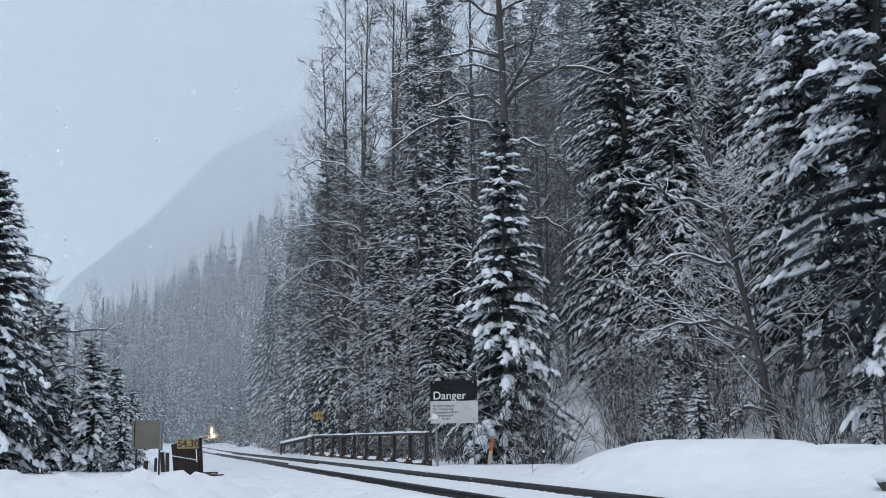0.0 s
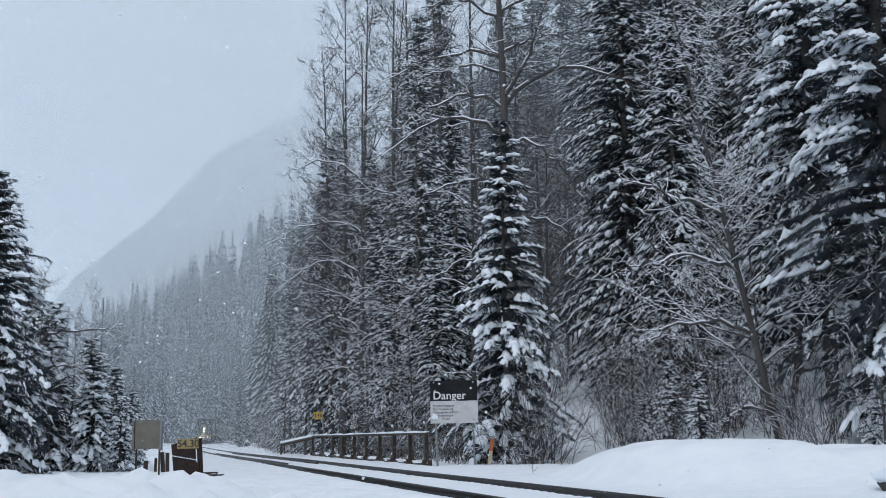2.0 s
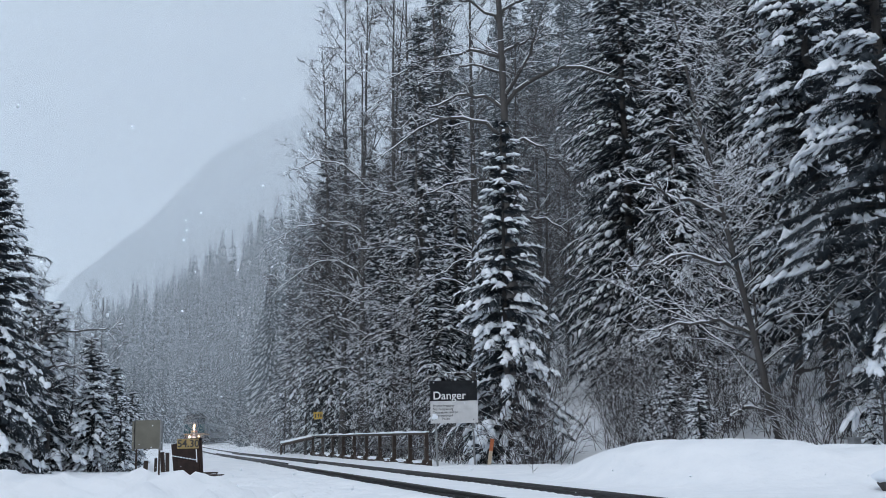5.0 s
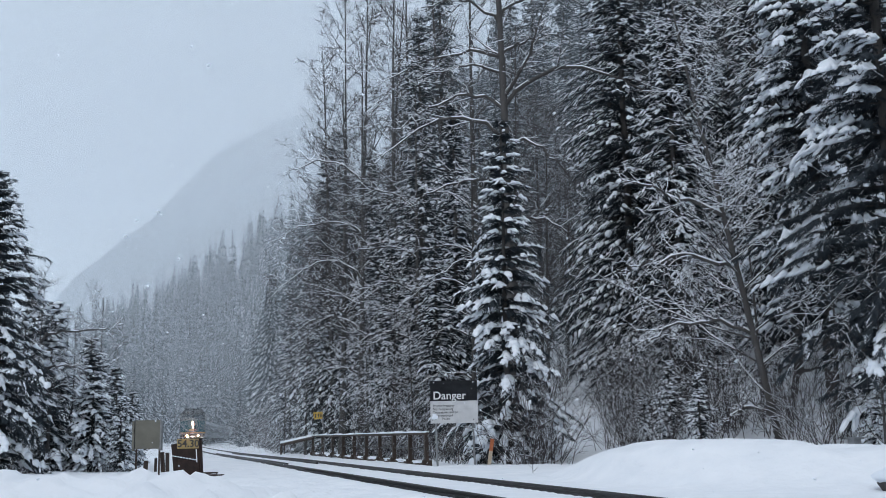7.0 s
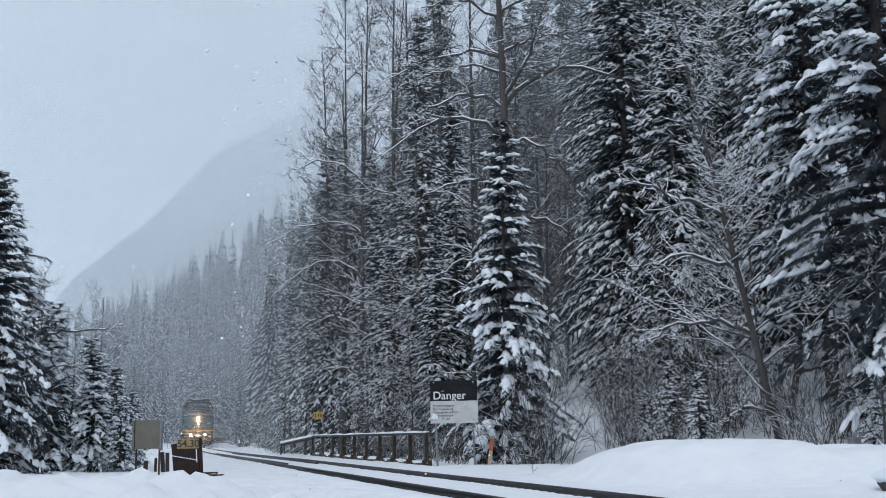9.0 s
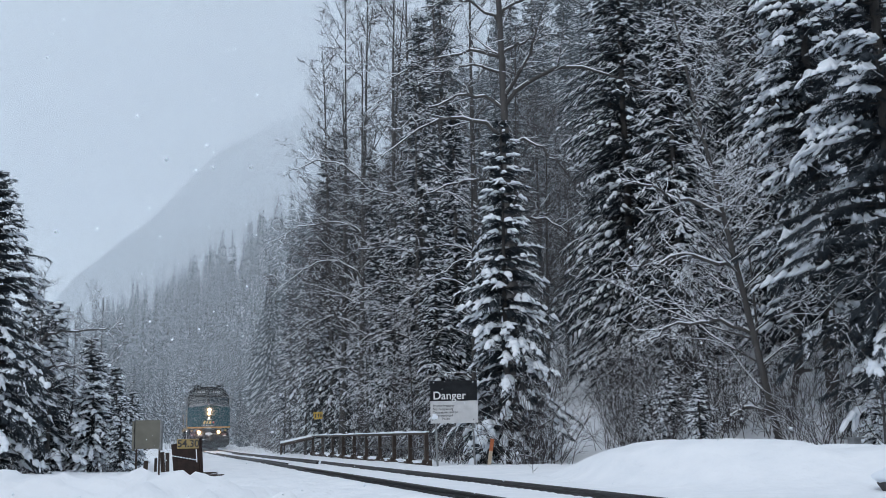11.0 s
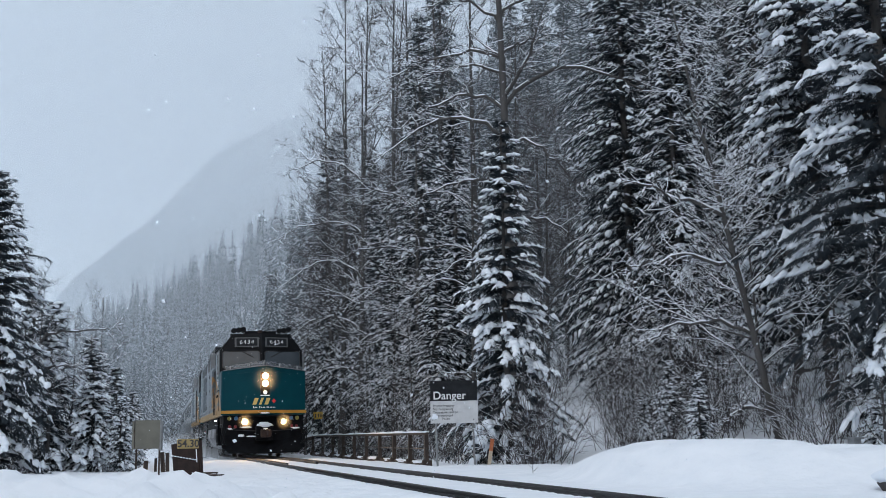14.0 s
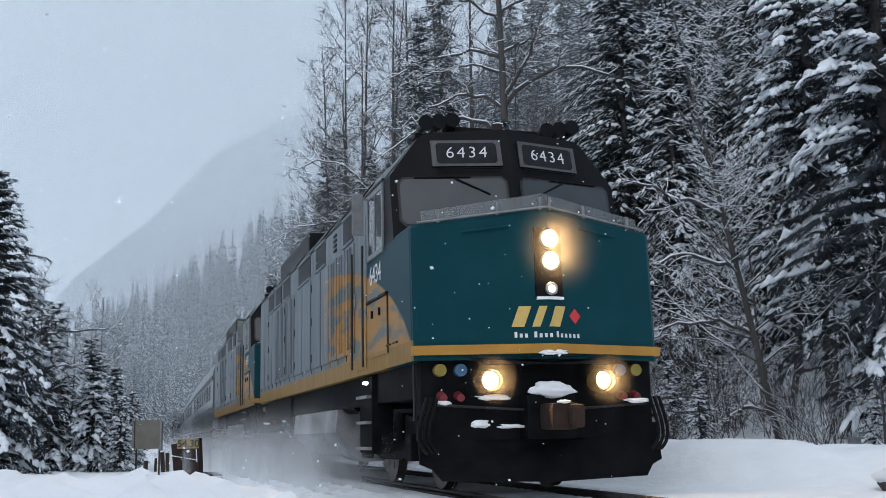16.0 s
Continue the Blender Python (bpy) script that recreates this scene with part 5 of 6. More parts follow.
    # sides
    for sx in (-1, 1):
        X = sx * 1.546

        def slab(y0, y1, z0, z1, d, bevel=0.0):
            a, b = sorted((X - sx * 0.01, X + sx * d))
            return boxed(a, b, y0, y1, z0, z1, bevel)

        win = part("side_window", slab(1.98, 2.82, 3.12, 3.90, 0.012), eng, "dark cab side window", GLASS)
        for y0, y1, z0, z1 in ((1.90, 1.98, 3.06, 3.96), (2.82, 2.90, 3.06, 3.96), (1.90, 2.90, 3.90, 3.97), (1.90, 2.90, 3.05, 3.12), (2.38, 2.42, 3.1, 3.92)):
            part("window_frame", slab(y0, y1, z0, z1, 0.024, 0.006), win, "", GALV)
        part("mirror", boxed(*sorted((X + sx * 0.10, X + sx * 0.26)), 2.72, 2.76, 3.40, 3.98, 0.01), eng, "grey wing mirror", GALV)
        part("mirror_arm", rodded((X, 2.78, 3.92), (X + sx * 0.2, 2.75, 3.92), 0.014, seg=6), eng, "", GALV)
        door = part("cab_door", slab(3.02, 3.66, 1.60, 3.72, 0.012, 0.004), eng, "", SIDE)
        part("door_handle", rodded((X + sx * 0.05, 3.58, 2.5), (X + sx * 0.05, 3.58, 2.7), 0.012, seg=6), door, "", GALV)
        for y in (2.97, 3.72):
            part("grab_iron", rodded((X + sx * 0.07, y, 1.62), (X + sx * 0.07, y, 3.3), 0.017, seg=6), eng, "", RAIL)
        hatch = part("nose_hatch", slab(1.75, 2.93, 1.72, 2.46, 0.014, 0.005), eng, "", SIDE)
        # black bar and strip draw the dark outline of the hatch
        part("drip_rail", slab(1.70, 2.93, 2.465, 2.50, 0.035), hatch, "", LOCO_BLACK)
        part("seal", slab(1.70, 1.745, 1.72, 2.46, 0.012), hatch, "", LOCO_BLACK)
        for y in (2.1, 2.55):
            part("latch", slab(y, y + 0.04, 2.24, 2.34, 0.04), hatch, "", LOCO_BLACK)
        for y in (1.05, 1.4):
            part("grab_iron", rodded((X + sx * 0.05, y, 1.80), (X + sx * 0.05, y + 0.22, 1.80), 0.013, seg=6), eng, "", RAIL)
        for y0, y1 in ((3.95, 4.70), (6.35, 7.30), (7.95, 9.40), (10.6, 11.6), (11.9, 12.9), (13.2, 14.2)):
            vent = part("air_intake", slab(y0, y1, 3.58, 3.96, 0.010), eng, "black air intake opening", LOCO_BLACK)
            part("intake_frame", slab(y0 - 0.05, y1 + 0.05, 3.96, 3.995, 0.028), vent, "", SIDE)
            part("intake_frame", slab(y0 - 0.05, y1 + 0.05, 3.54, 3.578, 0.028), vent, "", SIDE)
        for k in range(4):
            part("louvre", slab(5.3, 5.52, 3.62 + 0.08 * k, 3.66 + 0.08 * k, 0.018), eng, "", LOCO_BLACK)
        for k, (y0, w) in enumerate(((3.85, 0.62), (4.55, 0.62), (5.25, 0.62), (5.95, 0.75), (6.80, 0.95), (7.85, 0.95), (8.90, 0.95), (9.95, 0.62), (10.65, 0.62), (11.35, 0.62), (12.05, 0.62), (12.75, 0.62), (13.45, 0.62), (14.15, 0.62), (14.85, 0.62))):
            p = part("side_door", slab(y0, y0 + w, 1.88, 3.50, 0.022, 0.006), eng, "", SIDE)
            # black strip stands in for the shade between two doors
            part("seal", slab(y0 + w + 0.015, y0 + w + 0.055, 1.80, 3.52, 0.006), eng, "", LOCO_BLACK)
            if k in (4, 6, 8, 12):
                for z in (2.0, 2.65, 3.25):
                    part("latch", slab(y0 + w - 0.07, y0 + w - 0.03, z, z + 0.14, 0.04), p, "", RAIL)
            if k in (0, 1, 2, 7, 8, 9, 10):
                for dy in (0.18, 0.36):
                    part("rib", slab(y0 + dy, y0 + dy + 0.035, 1.95, 3.46, 0.045), p, "", SIDE)
                    # shadow beside the rib, laid on as a black strip
                    part("groove", slab(y0 + dy + 0.04, y0 + dy + 0.065, 1.95, 3.46, 0.026), p, "", LOCO_BLACK)
        for y0, y1 in ((4.1, 4.9), (5.4, 5.9), (7.2, 8.9), (10.6, 11.6), (11.9, 12.9), (13.2, 14.2)):
            bm = bmesh.new()
            q = [(sx * 1.47, 4.12), (sx * 1.18, 4.49)]
            n = Vector((sx * 0.79, 0, 0.61)) * 0.012
            loft(bm, [[Vector((q[0][0], y0, q[0][1])) + n * s, Vector((q[0][0], y1, q[0][1])) + n * s, Vector((q[1][0], y1, q[1][1])) + n * s, Vector((q[1][0], y0, q[1][1])) + n * s] for s in (-1, 1)])
            part("grille", bm, eng, "black air intake grille", LOCO_BLACK)
        part("eave_rail", rodded((sx * 1.53, 2.0, 4.03), (sx * 1.53, 15.8, 4.03), 0.022, seg=6), eng, "", RAIL)
        words("6434", 0.36, LETTER, eng, pose(X + sx * 0.004, 2.45, 2.82, 90, 0, sx * 90), "number")
        part("step_well", boxed(*sorted((sx * 1.20, sx * 1.50)), 2.95, 3.75, 0.45, 1.5, 0.02), eng, "", UNDER)
        for z in (0.5, 0.85, 1.2):
            part("step", boxed(*sorted((sx * 1.22, sx * 1.56)), 2.97, 3.73, z, z + 0.04), eng, "", TANK)
        part("battery_box", boxed(*sorted((sx * 1.0, sx * 1.48)), 10.9, 11.7, 0.85, 1.5, 0.03), eng, "", UNDER)
        part("air_reservoir", rodded((sx * 1.2, 4.95, 1.22), (sx * 1.2, 10.6, 1.22), 0.18, seg=16), eng, "", UNDER)
        part("marker_light", boxed(*sorted((X - sx * 0.01, X + sx * 0.06)), 3.0, 3.04, 1.38, 1.42, 0.004), eng, "", LAMP_WHITE if lit and sx < 0 else LAMP_OFF)
    part("underframe", boxed(-1.42, 1.42, 0.75, 15.8, 1.12, 1.535, 0.02), eng, "", UNDER)
    tank = [(-1.42, 1.12), (-1.46, 0.75), (-1.22, 0.38), (-0.95, 0.28), (0.95, 0.28), (1.22, 0.38), (1.46, 0.75), (1.42, 1.12)]
    part("fuel_tank", prism(bmesh.new(), tank, 5.9, 10.6), eng, "fuel tank dusted with snow", TANK)
    for yc in (3.45, 12.85):
        tk = truck(eng, yc)
        for dy in (-1.37, 1.37):
            wheelset(tk, yc + dy)
    # pilot
    pf = lambda x, z: 0.36 + 0.10 * abs(x)
    part("pilot_face", plate([(-1.45, 0.62), (1.45, 0.62), (1.45, 1.54), (-1.45, 1.54)], pf, -0.25, 0.0), eng, "black pilot face", UNDER)
    plough = bmesh.new()
    out = [(-1.50, 0.80), (1.50, 0.80), (1.50, 0.36), (1.36, 0.30), (1.26, 0.17), (0.0, 0.14), (-1.26, 0.17), (-1.36, 0.30), (-1.50, 0.36)]
    loft(plough, [[(x, 0.24 + 0.16 * abs(x) - 0.22 * (0.8 - z) + d, z) for x, z in out] for d in (0.0, 0.05)])
    part("snow_plough", plough, eng, "black snow plough blade", UNDER)
    part("coupler_pocket", boxed(-0.30, 0.30, 0.10, 0.5, 0.62, 1.12, 0.04), eng, "", UNDER)
    part("coupler", boxed(-0.15, 0.17, -0.28, 0.2, 0.72, 1.02, 0.06), eng, "rusty knuckle coupler", RUST)
    part("coupler_jaw", boxed(0.04, 0.20, -0.40, -0.18, 0.74, 1.0, 0.05), eng, "", RUST)
    for x, z, m in ((-1.24, 1.47, GLAD_YELLOW), (-1.0, 1.47, GLAD_BLUE), (1.0, 1.47, GLAD_BLUE), (1.22, 1.47, GLAD_YELLOW)):
        part("receptacle_cap", rodded((x, pf(x, z) + 0.02, z - 0.05), (x, pf(x, z) - 0.09, z - 0.05), 0.072, seg=18), eng, "", m)
    for x in (-1.22, -1.02, 1.02, 1.2):
        part("hose_cap", rodded((x, pf(x, 1.1), 1.13), (x, pf(x, 1.1) - 0.13, 1.10), 0.055, 0.045, 12), eng, "", GLAD_RED)
    for sx in (-1, 1):
        ditch = part("ditch_light", rodded((sx * 0.70, 0.46, 1.29), (sx * 0.70, 0.26, 1.29), 0.125, 0.125, 18), eng, "black ditch light", LOCO_BLACK)
        ring_of(sx * 0.70, 1.29, 0.25, 0.104, 0.018, ditch)
        # tube added round the bulb to keep its light off the pilot
        hood = bmesh.new()
        turns = [2 * math.pi * k / 20 for k in range(21)]
        loft(hood, [[(sx * 0.70 + r * math.cos(a), y, 1.29 + r * math.sin(a)) for r, y in ((0.132, 0.27), (0.132, 0.14), (0.122, 0.14), (0.122, 0.27))] for a in turns], False)
        part("hood", hood, ditch, "", LOCO_BLACK)
        lens(sx * 0.70, 1.29, 0.255, 0.086, ditch, warm, "ditch_light_lens")
        if lit:
            lens(sx * 0.70, 1.29, 0.222, 0.022, ditch, LAMP_BULB, "bulb")
        for k in range(3):
            pts = [Vector((sx * (1.32 + 0.06 * k + 0.10 * math.sin(a * math.pi)), 0.28, 1.10 - 0.62 * a - 0.10 * math.sin(a * math.pi))) for a in np.linspace(0, 1, 9)]
            part("air_hose", raw_mesh("air_hose", *tube_mesh(np.array(pts), np.full(9, 0.022), 7), LOCO_BLACK, True), eng)
        part("uncoupling_lever", rodded((sx * 0.2, 0.22, 0.95), (sx * 1.3, 0.34, 1.02), 0.016, seg=6), eng, "", RAIL)
        part("end_step", boxed(*sorted((sx * 1.22, sx * 1.5)), 0.5, 0.9, 0.86, 0.90), eng, "", UNDER)
        part("end_handrail", rodded((sx * 1.5, 0.62, 0.85), (sx * 1.5, 0.62, 1.5), 0.016, seg=6), eng, "", RAIL)
    snow_patch(-0.88, -0.46, 0.25, 1.10, 0.035, eng, 1)
    snow_patch(-0.95, -0.72, 0.22, 0.80, 0.05, eng, 2)
    snow_patch(-0.62, -0.30, 0.22, 0.77, 0.03, eng, 3)
    snow_patch(-0.26, 0.26, 0.10, 1.18, 0.10, eng, 4)
    snow_patch(-0.16, 0.16, -0.02, 1.60, 0.04, eng, 5)
    snow_patch(-0.08, 0.08, -0.26, 1.03, 0.025, eng, 6)
    snow_patch(1.0, 1.3, 0.25, 1.05, 0.03, eng, 7)
    snow_patch(-1.3, -1.15, 0.35, 1.04, 0.04, eng, 8)
    snow_patch(-0.11, 0.01, 1.60, 4.765, 0.02, eng, 9)
    part("rear_wall", boxed(-1.2, 1.2, 15.86, 16.1, 1.4, 4.3, 0.05), eng, "", LOCO_BLACK)
    return eng


def coach():
    car = tagged(new("passenger_coach"), "stainless steel passenger coach with a dark roof, trailing in blown snow", "railway coach", "train on the line")
    shell = [(-1.50, 1.15), (-1.52, 3.4), (-1.38, 3.85), (-0.95, 4.12), (0, 4.22), (0.95, 4.12), (1.38, 3.85), (1.52, 3.4), (1.50, 1.15)]
    part("body", prism(bmesh.new(), shell, 0.4, 25.4), car, "stainless fluted side", STAINLESS)
    for sx in (-1, 1):
        a, b = sorted((sx * 1.50, sx * 1.535))
        for k in range(9):
            part("window", boxed(a, b, 2.6 + 2.35 * k, 4.1 + 2.35 * k, 2.35, 3.05, 0.01), car, "", GLASS)
        for k in range(5):
            part("flute", boxed(a, b, 0.5, 25.3, 1.3 + 0.17 * k, 1.38 + 0.17 * k), car, "", STAINLESS)
        part("letter_band", boxed(a - 0.002, b - 0.012, 0.5, 25.3, 3.1, 3.3), car, "", RAIL)
    part("diaphragm", boxed(-0.6, 0.6, 0.0, 0.4, 1.2, 3.6, 0.05), car, "", LOCO_BLACK)
    part("underframe", boxed(-1.3, 1.3, 5.0, 20.5, 0.45, 1.15, 0.05), car, "", UNDER)
    for yc in (3.4, 22.4):
        truck(car, yc, 2.6)
    return car


lead = engine(True)
second = engine(False)
cars = [coach()]
for _ in range(5):
    cars.append(copy_thing(cars[0], Matrix()))
consist = [(lead, 0.0, 3.45, 12.85), (second, 16.75, 3.45, 12.85)] + [(c, 33.6 + 26.0 * k, 3.4, 22.4) for k, c in enumerate(cars)]

# ---- blown snow and lamp halo about the train ----
plume = tagged(new("snow_plume"), "white cloud of powdery snow blown up along the train, halo sheets at its lamps", "blown snow", kind="stuff")
for k, (x, h, dens, y0, y1) in enumerate(((-1.75, 1.5, 0.55, 3.0, 60), (-2.05, 1.35, 0.5, 1.6, 60), (-2.4, 1.45, 0.45, 4.0, 60), (-2.9, 1.15, 0.4, 5.5, 55), (-3.5, 0.95, 0.35, 8.0, 50), (1.85, 1.1, 0.3, 6.0, 60), (2.5, 0.9, 0.25, 9.0, 60), (-1.35, 0.9, 0.4, 1.2, 40))):
    v = np.array([(x, y0, -0.2), (x - 0.3, y1, -0.2), (x - 0.3, y1, h * 1.6), (x, y0, h)])
    tagged(part("powder", raw_mesh("powder", v, np.array([[0, 1, 2, 3]]), mist("powder_snow", dens, 0.05, h, 0.55, 0.55, (y0, y0 + 5.0, y1, y1 - 25))), plume), kind="stuff")

# thin misty sheets added ahead of the lamps to catch light as a halo
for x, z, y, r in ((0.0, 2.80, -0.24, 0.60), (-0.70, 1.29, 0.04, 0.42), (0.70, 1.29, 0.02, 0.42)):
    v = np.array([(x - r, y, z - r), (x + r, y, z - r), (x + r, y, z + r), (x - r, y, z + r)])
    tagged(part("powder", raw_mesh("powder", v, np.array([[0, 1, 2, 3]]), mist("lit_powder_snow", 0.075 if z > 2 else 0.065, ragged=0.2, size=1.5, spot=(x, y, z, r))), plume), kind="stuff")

flake = np.array([(-1, 0, 0.1), (1, 0.1, 0), (0, -1, 0.1), (0.1, 1, -0.1), (0, 0.1, -0.8), (-0.1, 0, 0.8)]) * 0.5
flake_faces = np.array([(0, 2, 5), (2, 1, 5), (1, 3, 5), (3, 0, 5), (2, 0, 4), (1, 2, 4), (3, 1, 4), (0, 3, 4)])
flurries = []
for k in range(3):
    g = np.random.default_rng(70 + k)
    n = 10000
    depth = 4 + 50 * g.random(n) ** 1.1
    pos = np.stack([g.uniform(-0.5, 0.5, n) * depth * 1.3, depth, g.uniform(-1, 42, n)], 1)
    v, f = scatter(flake, flake_faces, pos, frames_of(g.normal(0, 1, (n, 3))), g.uniform(0.008, 0.022, n))
    flurries.append(tagged(part("snowflakes", raw_mesh("snowflakes", v, f, SNOW_LOAD)), "loose white snowflakes drifting down", "snowfall", kind="stuff"))


# ---- trackside things ----
def along_line(u, y):
    """Point u metres to the right of the line near the depth y."""
    s = float(track_x(y + 0.5) - track_x(y - 0.5))
    n = Vector((1, -s, 0)).normalized()
    return Vector((float(track_x(y)), y, 0)) + n * u


def bridge_railing():
    rl = tagged(new("bridge_railing"), "dark steel bridge railing capped with snow beside the line", "railing")
    a, b = Vector((-0.57, 31.2, 0)), Vector((-6.55, 54.2, 0))
    way = (b - a).normalized()
    z0 = -0.17
    spots = [a + way * (b - a).length * t for t in (0, 0.088, 0.185, 0.285, 0.39, 0.50, 0.61, 0.73, 0.86, 1.0)]
    turn = math.degrees(math.atan2(way.x, way.y))
    for p in spots:
        ob = part("post", boxed(-0.055, 0.055, -0.06, 0.06, -0.25, 0.92, 0.01), rl, "", TIMBER)
        ob.matrix_basis = pose(p.x, p.y, z0, 0, 0, -turn)
        foot = part("foot_bracket", boxed(-0.10, 0.16, -0.10, 0.10, -0.02, 0.16, 0.02), rl, "", TIMBER)
        foot.matrix_basis = pose(p.x - 0.02, p.y, z0, 0, 0, -turn)
    for z, r, nm, m in ((0.90, 0.045, "top_rail", TIMBER), (0.47, 0.02, "middle_rail", RAIL)):
        part(nm, rodded(a + Vector((0, 0, z0 + z)) - way * 0.1, b + Vector((0, 0, z0 + z)) + way * 0.1, r, seg=8), rl, "", m)
    ln = (b - a).length
    kick = part("kick_board", boxed(-0.03, 0.03, 0, ln, 0.0, 0.22, 0.01), rl, "", TIMBER)
    kick.matrix_basis = pose(a.x, a.y, z0 - 0.12, 0, 0, -turn)
    bm = bmesh.new()
    rings = []
    for k in range(60):
        p = a + way * (ln + 0.2) * k / 59 - way * 0.1
        w, h = 0.055 + 0.012 * noise.noise(p * 1.3), 0.05 + 0.03 * noise.noise(p * 0.9)
        n = Vector((way.y, -way.x, 0))
        rings.append([p + n * c * w + Vector((0, 0, z0 + 0.925 + d * h)) for c, d in ((-1, 0), (-0.8, 0.7), (0, 1), (0.8, 0.7), (1, 0))])
    part("snow_cap", loft(bm, rings), rl, "line of snow on the top rail", SNOW_LOAD, True)
    for k, (p, q) in enumerate(zip(spots, spots[1:])):
        snow_patch(-0.5, 0.5, 0, 0, 0.08, rl, k).matrix_basis = pose(*((p + q) / 2).to_2d(), z0 + 0.08, 0, 0, 90 - turn) @ Matrix.Diagonal((1.9 * random.uniform(0.6, 1.1), 1, random.uniform(0.6, 1.2), 1))
    p = b
    for e, w in ((Vector((-8.45, 56.6, 0.33)), 0.09),):
        ob = part("end_pole", rodded(p + Vector((0, 0, z0 + 0.82)), e, w, seg=8), rl, "slanting end pole", TIMBER)
        part("pole_snow", rodded(p + Vector((0, 0, z0 + 0.92)), e + Vector((0, 0, 0.09)), w * 0.9, seg=8), ob, "snow on the slanting pole", SNOW_LOAD, True)


    part("end_post", boxed(-8.50, -8.40, 56.55, 56.65, -0.5, 0.36, 0.01), rl, "", TIMBER)


bridge_railing()


def warning_sign():
    sg = tagged(new("warning_sign"), "black and white danger sign on two thin steel posts", "sign")
    y = 28.0
    for x in (-0.25, 0.69):
        part("post", rodded((x + 0.02, y + 0.03, -0.3), (x - 0.01, y + 0.03, 1.02), 0.026, seg=10), sg, "", GALV)
    part("white_panel", boxed(-0.395, 0.815, y - 0.012, y + 0.012, 0.97, 1.53, 0.004), sg, "white lower panel", SIGN_WHITE)
    part("black_panel", boxed(-0.395, 0.805, y - 0.014, y + 0.010, 1.534, 2.045, 0.004), sg, "black upper panel", SIGN_BLACK)
    words("Danger", 0.285, LETTER, sg, pose(-0.33, y - 0.018, 1.66, 90, 0, 0), "word", "LEFT", 0.002)
    for k, (text, x) in enumerate((("Private Property", -0.33), ("No Trespassing", -0.33), ("Trespassers will be", -0.33), ("prosecuted", -0.20), ("Police", -0.10))):
        words(text, 0.082, INK, sg, pose(x, y - 0.016, 1.41 - 0.082 * k, 90, 0, 0), "small_lettering", "LEFT")
    snow_patch(-0.36, -0.22, 0, 0, 0.09, sg, 3).matrix_basis = pose(0, y - 0.02, 1.14) @ Matrix.Diagonal((1, 0.25, 1, 1))
    for x, z in ((-0.34, 1.06), (0.70, 1.06), (0.48, 1.47), (-0.3, 2.0), (0.7, 2.0)):
        part("bolt", rodded((x, y - 0.02, z), (x, y - 0.012, z), 0.016, seg=8), sg, "", SNOW_LOAD if z > 1.4 else INK)


warning_sign()


def mile_board():
    mb = tagged(new("mile_board"), "rusty brown steel marker with a yellow mile plate", "mile marker")
    y = 24.0
    part("panel", boxed(-5.82, -5.36, y, y + 0.16, -0.35, 0.66, 0.01), mb, "rusty brown steel panel", RUST)
    ob = part("side_leaf", boxed(-0.12, 0.12, 0, 0.05, -0.95, 0, 0.01), mb, "tilted brown side plate", RUST)
    ob.matrix_basis = pose(-5.90, y + 0.08, 0.60, 0, -8, -25)
    part("post", rodded((-5.30, y + 0.05, -0.35), (-5.36, y + 0.05, 0.68), 0.045, seg=10), mb, "", RUST)
    part("post_cap", rodded((-5.36, y + 0.05, 0.665), (-5.365, y + 0.05, 0.71), 0.055, seg=10), mb, "", LOCO_BLACK)
    part("plate", boxed(-5.84, -5.37, y - 0.02, y - 0.004, 0.49, 0.695, 0.004), mb, "faded yellow number plate", PLATE_YELLOW)
    words("54.30", 0.215, INK, mb, pose(-5.595, y - 0.024, 0.592, 90, 0, 0), "number", bold=0.004)
    for k in range(9):
        x = -5.95 + 0.062 * k
        part("wire_snow", boxed(x, x + 0.04, y - 0.03, y - 0.01, 0.33 - 0.011 * k, 0.35 - 0.011 * k), mb, "", SNOW_LOAD)
    part("conduit", rodded((-5.42, y - 0.03, 0.48), (-5.40, y - 0.03, 0.2), 0.012, seg=6), mb, "", LETTER)


mile_board()


def olive_panel():
    pn = tagged(new("back_of_sign"), "olive grey back of a trackside sign on two posts", "sign")
    y = 24.0
    part("panel", boxed(-6.76, -6.21, y, y + 0.03, 0.50, 1.115, 0.008), pn, "olive grey metal panel", OLIVE)
    for x in (-6.80, -6.20):
        part("edge", boxed(x - 0.02, x + 0.02, y - 0.02, y + 0.10, 0.46, 1.10, 0.006), pn, "", GALV if x > -6.5 else OLIVE)
    for x in (-6.74, -6.24):
        part("post", rodded((x, y + 0.06, -0.4), (x, y + 0.06, 1.08), 0.02, seg=8), pn, "", TIMBER)


olive_panel()
for k, (x, y, h, w) in enumerate(((-7.72, 30.2, 0.52, 0.05), (-7.55, 30.0, 0.50, 0.05), (-7.98, 30.4, 0.36, 0.035), (-8.15, 30.0, 0.30, 0.05))):
    st = tagged(new("timber_stake"), "short dark timber stake in the snow beside the line", "stake", "stakes by the line")
    part("shaft", boxed(-w, w, -w, w, -0.4, h, 0.008), st, "", TIMBER)
    snow_patch(-w, w, 0, h + 0.01, 0.03, st, k)
    st.matrix_basis = pose(x, y, ground_at(x, y), 3 - k, 2 * k - 3, 10 * k)


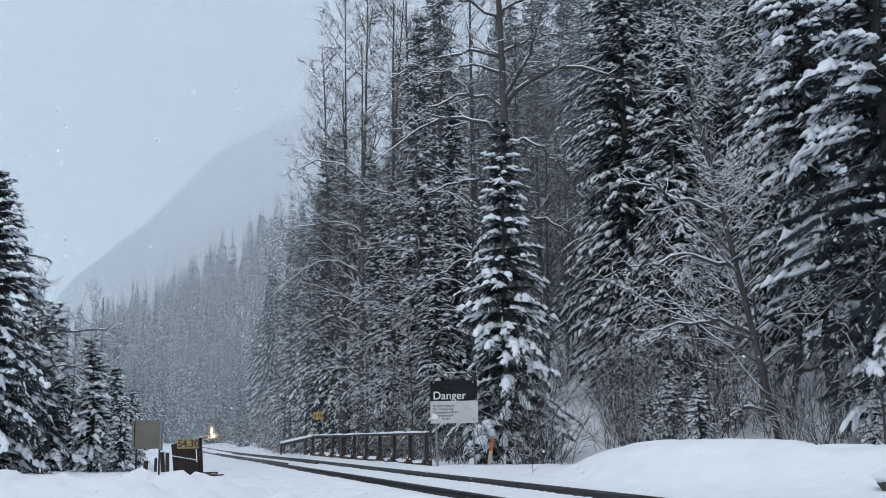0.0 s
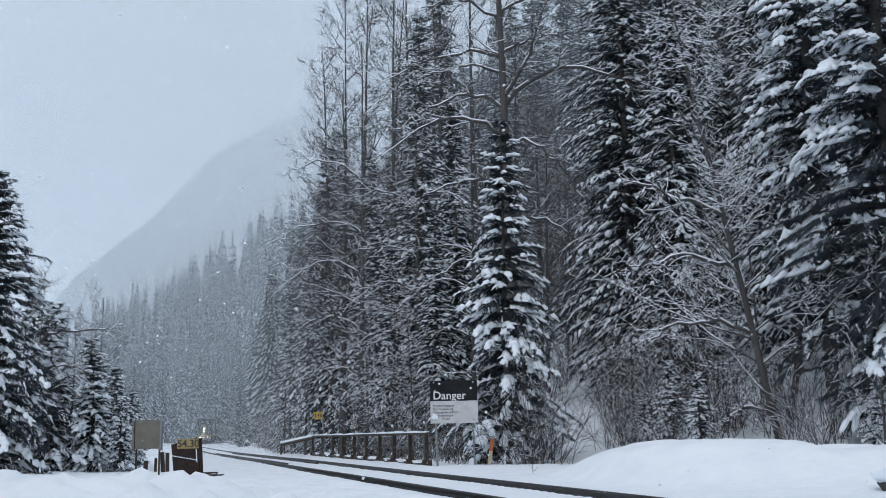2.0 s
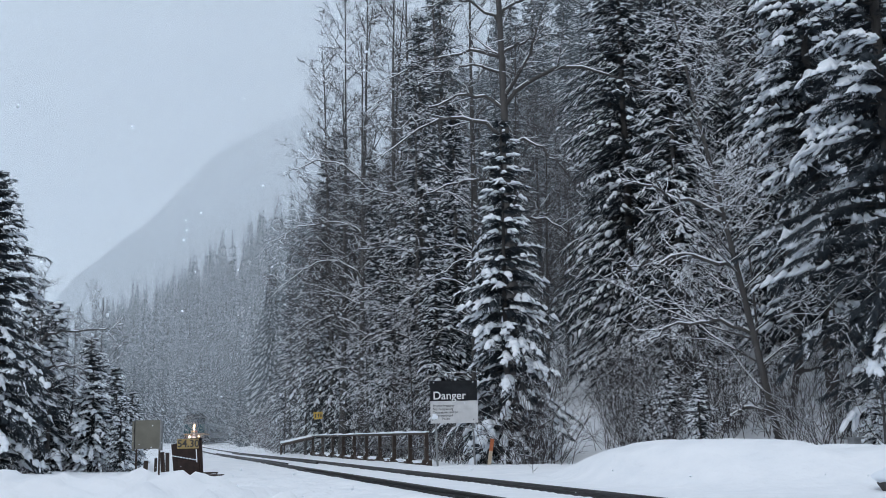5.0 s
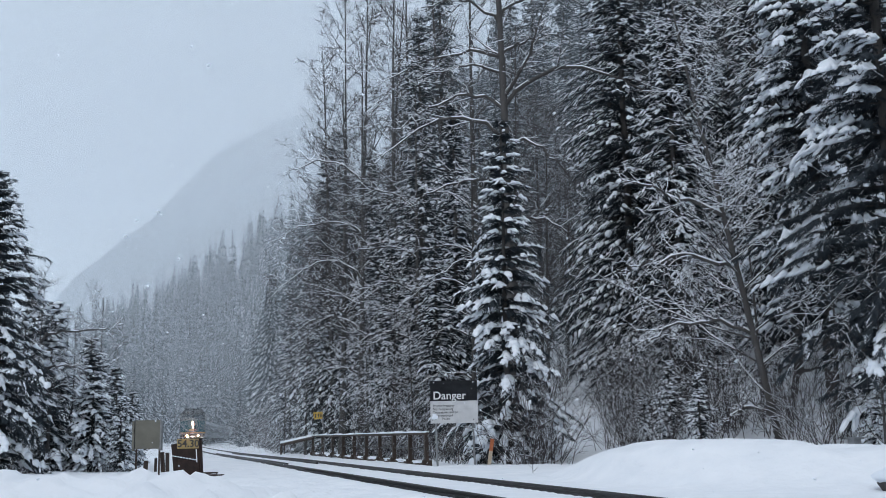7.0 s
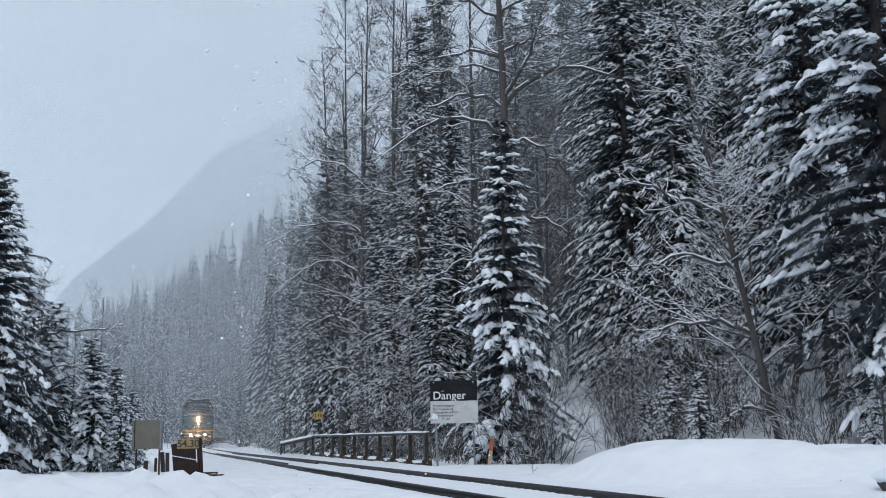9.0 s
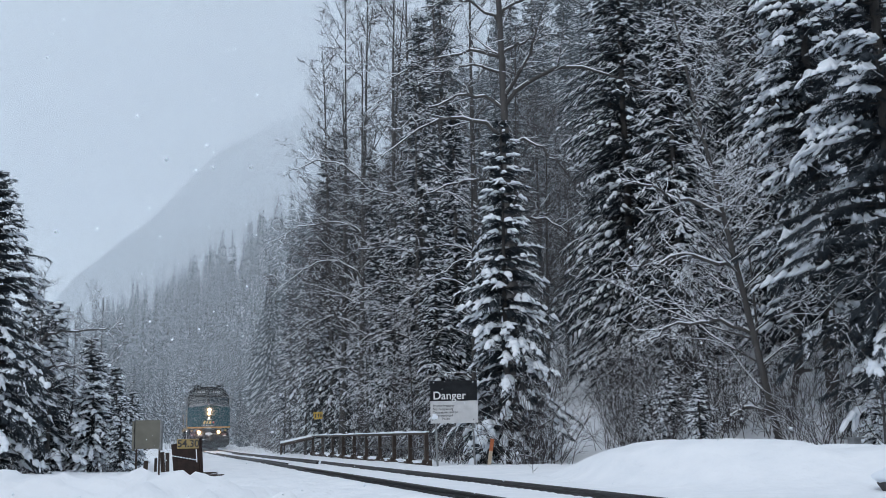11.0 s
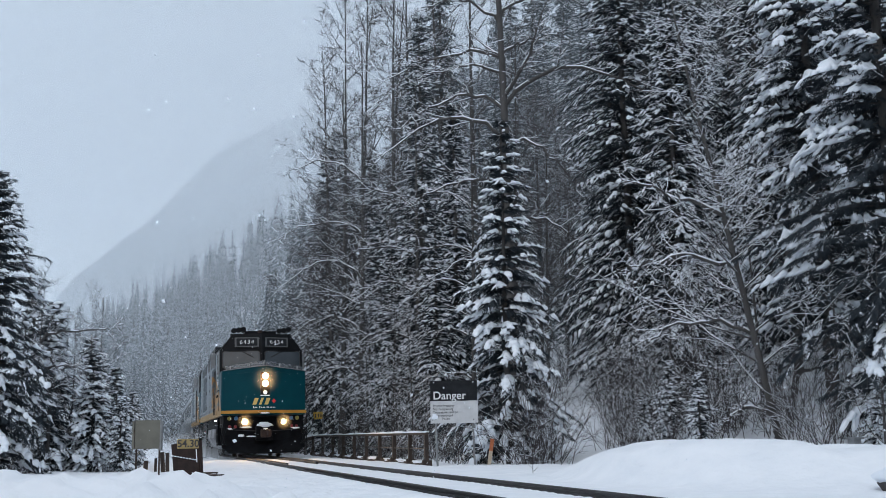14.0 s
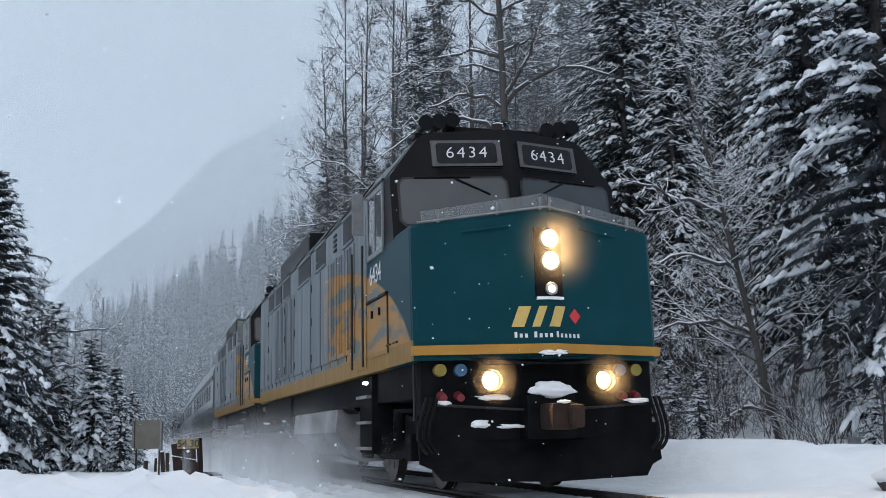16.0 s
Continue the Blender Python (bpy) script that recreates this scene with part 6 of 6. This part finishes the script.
def yellow_marker():
    ym = tagged(new("yellow_marker"), "small faded yellow marker board on a leaning thin pole", "marker board")
    part("board", boxed(-0.30, 0.16, -0.03, -0.01, 1.98, 2.32, 0.01), ym, "", MARKER_YELLOW)
    for x in (-0.2, -0.06, 0.06):
        part("mark", boxed(x - 0.03, x + 0.03, -0.036, -0.032, 2.06, 2.24), ym, "", INK)
    part("pole", rodded((0.18, 0, -0.3), (0.12, 0, 2.42), 0.035, seg=8), ym, "", GALV)
    ym.matrix_basis = pose(-6.05, 53.8, -0.43, 0, -3, 0)


yellow_marker()
stake = tagged(new("survey_stake"), "leaning wooden stake with an orange top beside the danger sign", "stake")
part("shaft", boxed(-0.045, 0.045, -0.015, 0.015, -0.3, 0.42, 0.004), stake, "", PALE_WOOD)
part("tip", boxed(-0.047, 0.047, -0.017, 0.017, 0.42, 0.72, 0.004), stake, "orange painted top", ORANGE)
stake.matrix_basis = pose(1.02, 27.2, ground_at(1.02, 27.2) + 0.02, 0, 9, 10)
boxpost = tagged(new("utility_post"), "small grey utility post with a cap half buried in snow", "utility post")
part("shaft", boxed(-0.09, 0.09, -0.09, 0.09, -0.6, 0.30, 0.01), boxpost, "", GALV)
part("cap", boxed(-0.13, 0.13, -0.13, 0.13, 0.30, 0.345, 0.012), boxpost, "", GALV)
boxpost.matrix_basis = pose(8.1, 22.0, 0.15, 0, 0, 20)
weed = tagged(new("dry_weed"), "dry weed stalk poking out of the snow", "weed")
bm = bmesh.new()
for k in range(9):
    a = k * 2.4
    z = 0.06 + 0.045 * k
    rod(bm, (0, 0, z - 0.06), (0.0, 0, z + 0.05), 0.006, seg=5)
    rod(bm, (0, 0, z), (0.11 * math.cos(a), 0.05 * math.sin(a), z + 0.09), 0.004, 0.002, 5)
part("stalk", bm, weed, "", TWIG)
weed.matrix_basis = pose(1.62, 21.0, ground_at(1.62, 21.0) - 0.03)


def boulder():
    rk = tagged(new("boulder"), "dark boulder under a thick cap of snow", "rock")
    for nm, m, sc, z, seed in (("stone", BARK, (0.34, 0.32, 0.22), -0.04, 3), ("snow_cap", SNOW_LOAD, (0.36, 0.34, 0.13), 0.12, 8)):
        bm = bmesh.new()
        bmesh.ops.create_icosphere(bm, subdivisions=3, radius=1.0)
        for v in bm.verts:
            v.co *= 1 + 0.25 * noise.noise(v.co * 1.6 + Vector((seed, 0, 0)))
            v.co = Vector((v.co.x * sc[0], v.co.y * sc[1], v.co.z * sc[2] + z))
        part(nm, bm, rk, "", m, True)
    rk.matrix_basis = pose(5.45, 13.2, 0.0)


boulder()


# ---- what moves ----
def nose_at(t):
    """Length along the line at which the leading nose stands at t seconds."""
    return float(np.interp(0.0578 * t * t - 15.431 * t + 244.65, LINE_Y, LINE_S))


def stance(s, front, rear):
    """Pose of a vehicle whose front end stands at the length s and whose bogies ride on the line."""
    xa, ya, za = on_line(s + front)
    xb, yb, zb = on_line(s + rear)
    turn = math.degrees(math.atan2(-(xb - xa), yb - ya))
    tilt = math.degrees(math.atan2(zb - za, rear - front))
    m = pose(xa, ya, za, tilt, 0, turn)
    return m @ pose(0, -front, 0)


def motions():
    times = [0.5 * k for k in range(33)]
    for thing, back, front, rear in consist:
        walk(thing, [(t, stance(nose_at(t) + back, front, rear)) for t in times])
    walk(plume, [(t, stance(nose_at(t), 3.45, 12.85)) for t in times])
    start = nose_at(0.0)
    for ws, y, r in WHEELSETS:
        walk(ws, [(k / FPS, pose(0, y, r, math.degrees((start - nose_at(k / FPS)) / r))) for k in range(481)])
    for k, f in enumerate(flurries):
        walk(f, [(t, pose(0.25 * math.sin(t * 0.7 + k) - 0.25 * t * (k - 0.6), 0, -(1.0 + 0.25 * k) * t)) for t in times])


motions()
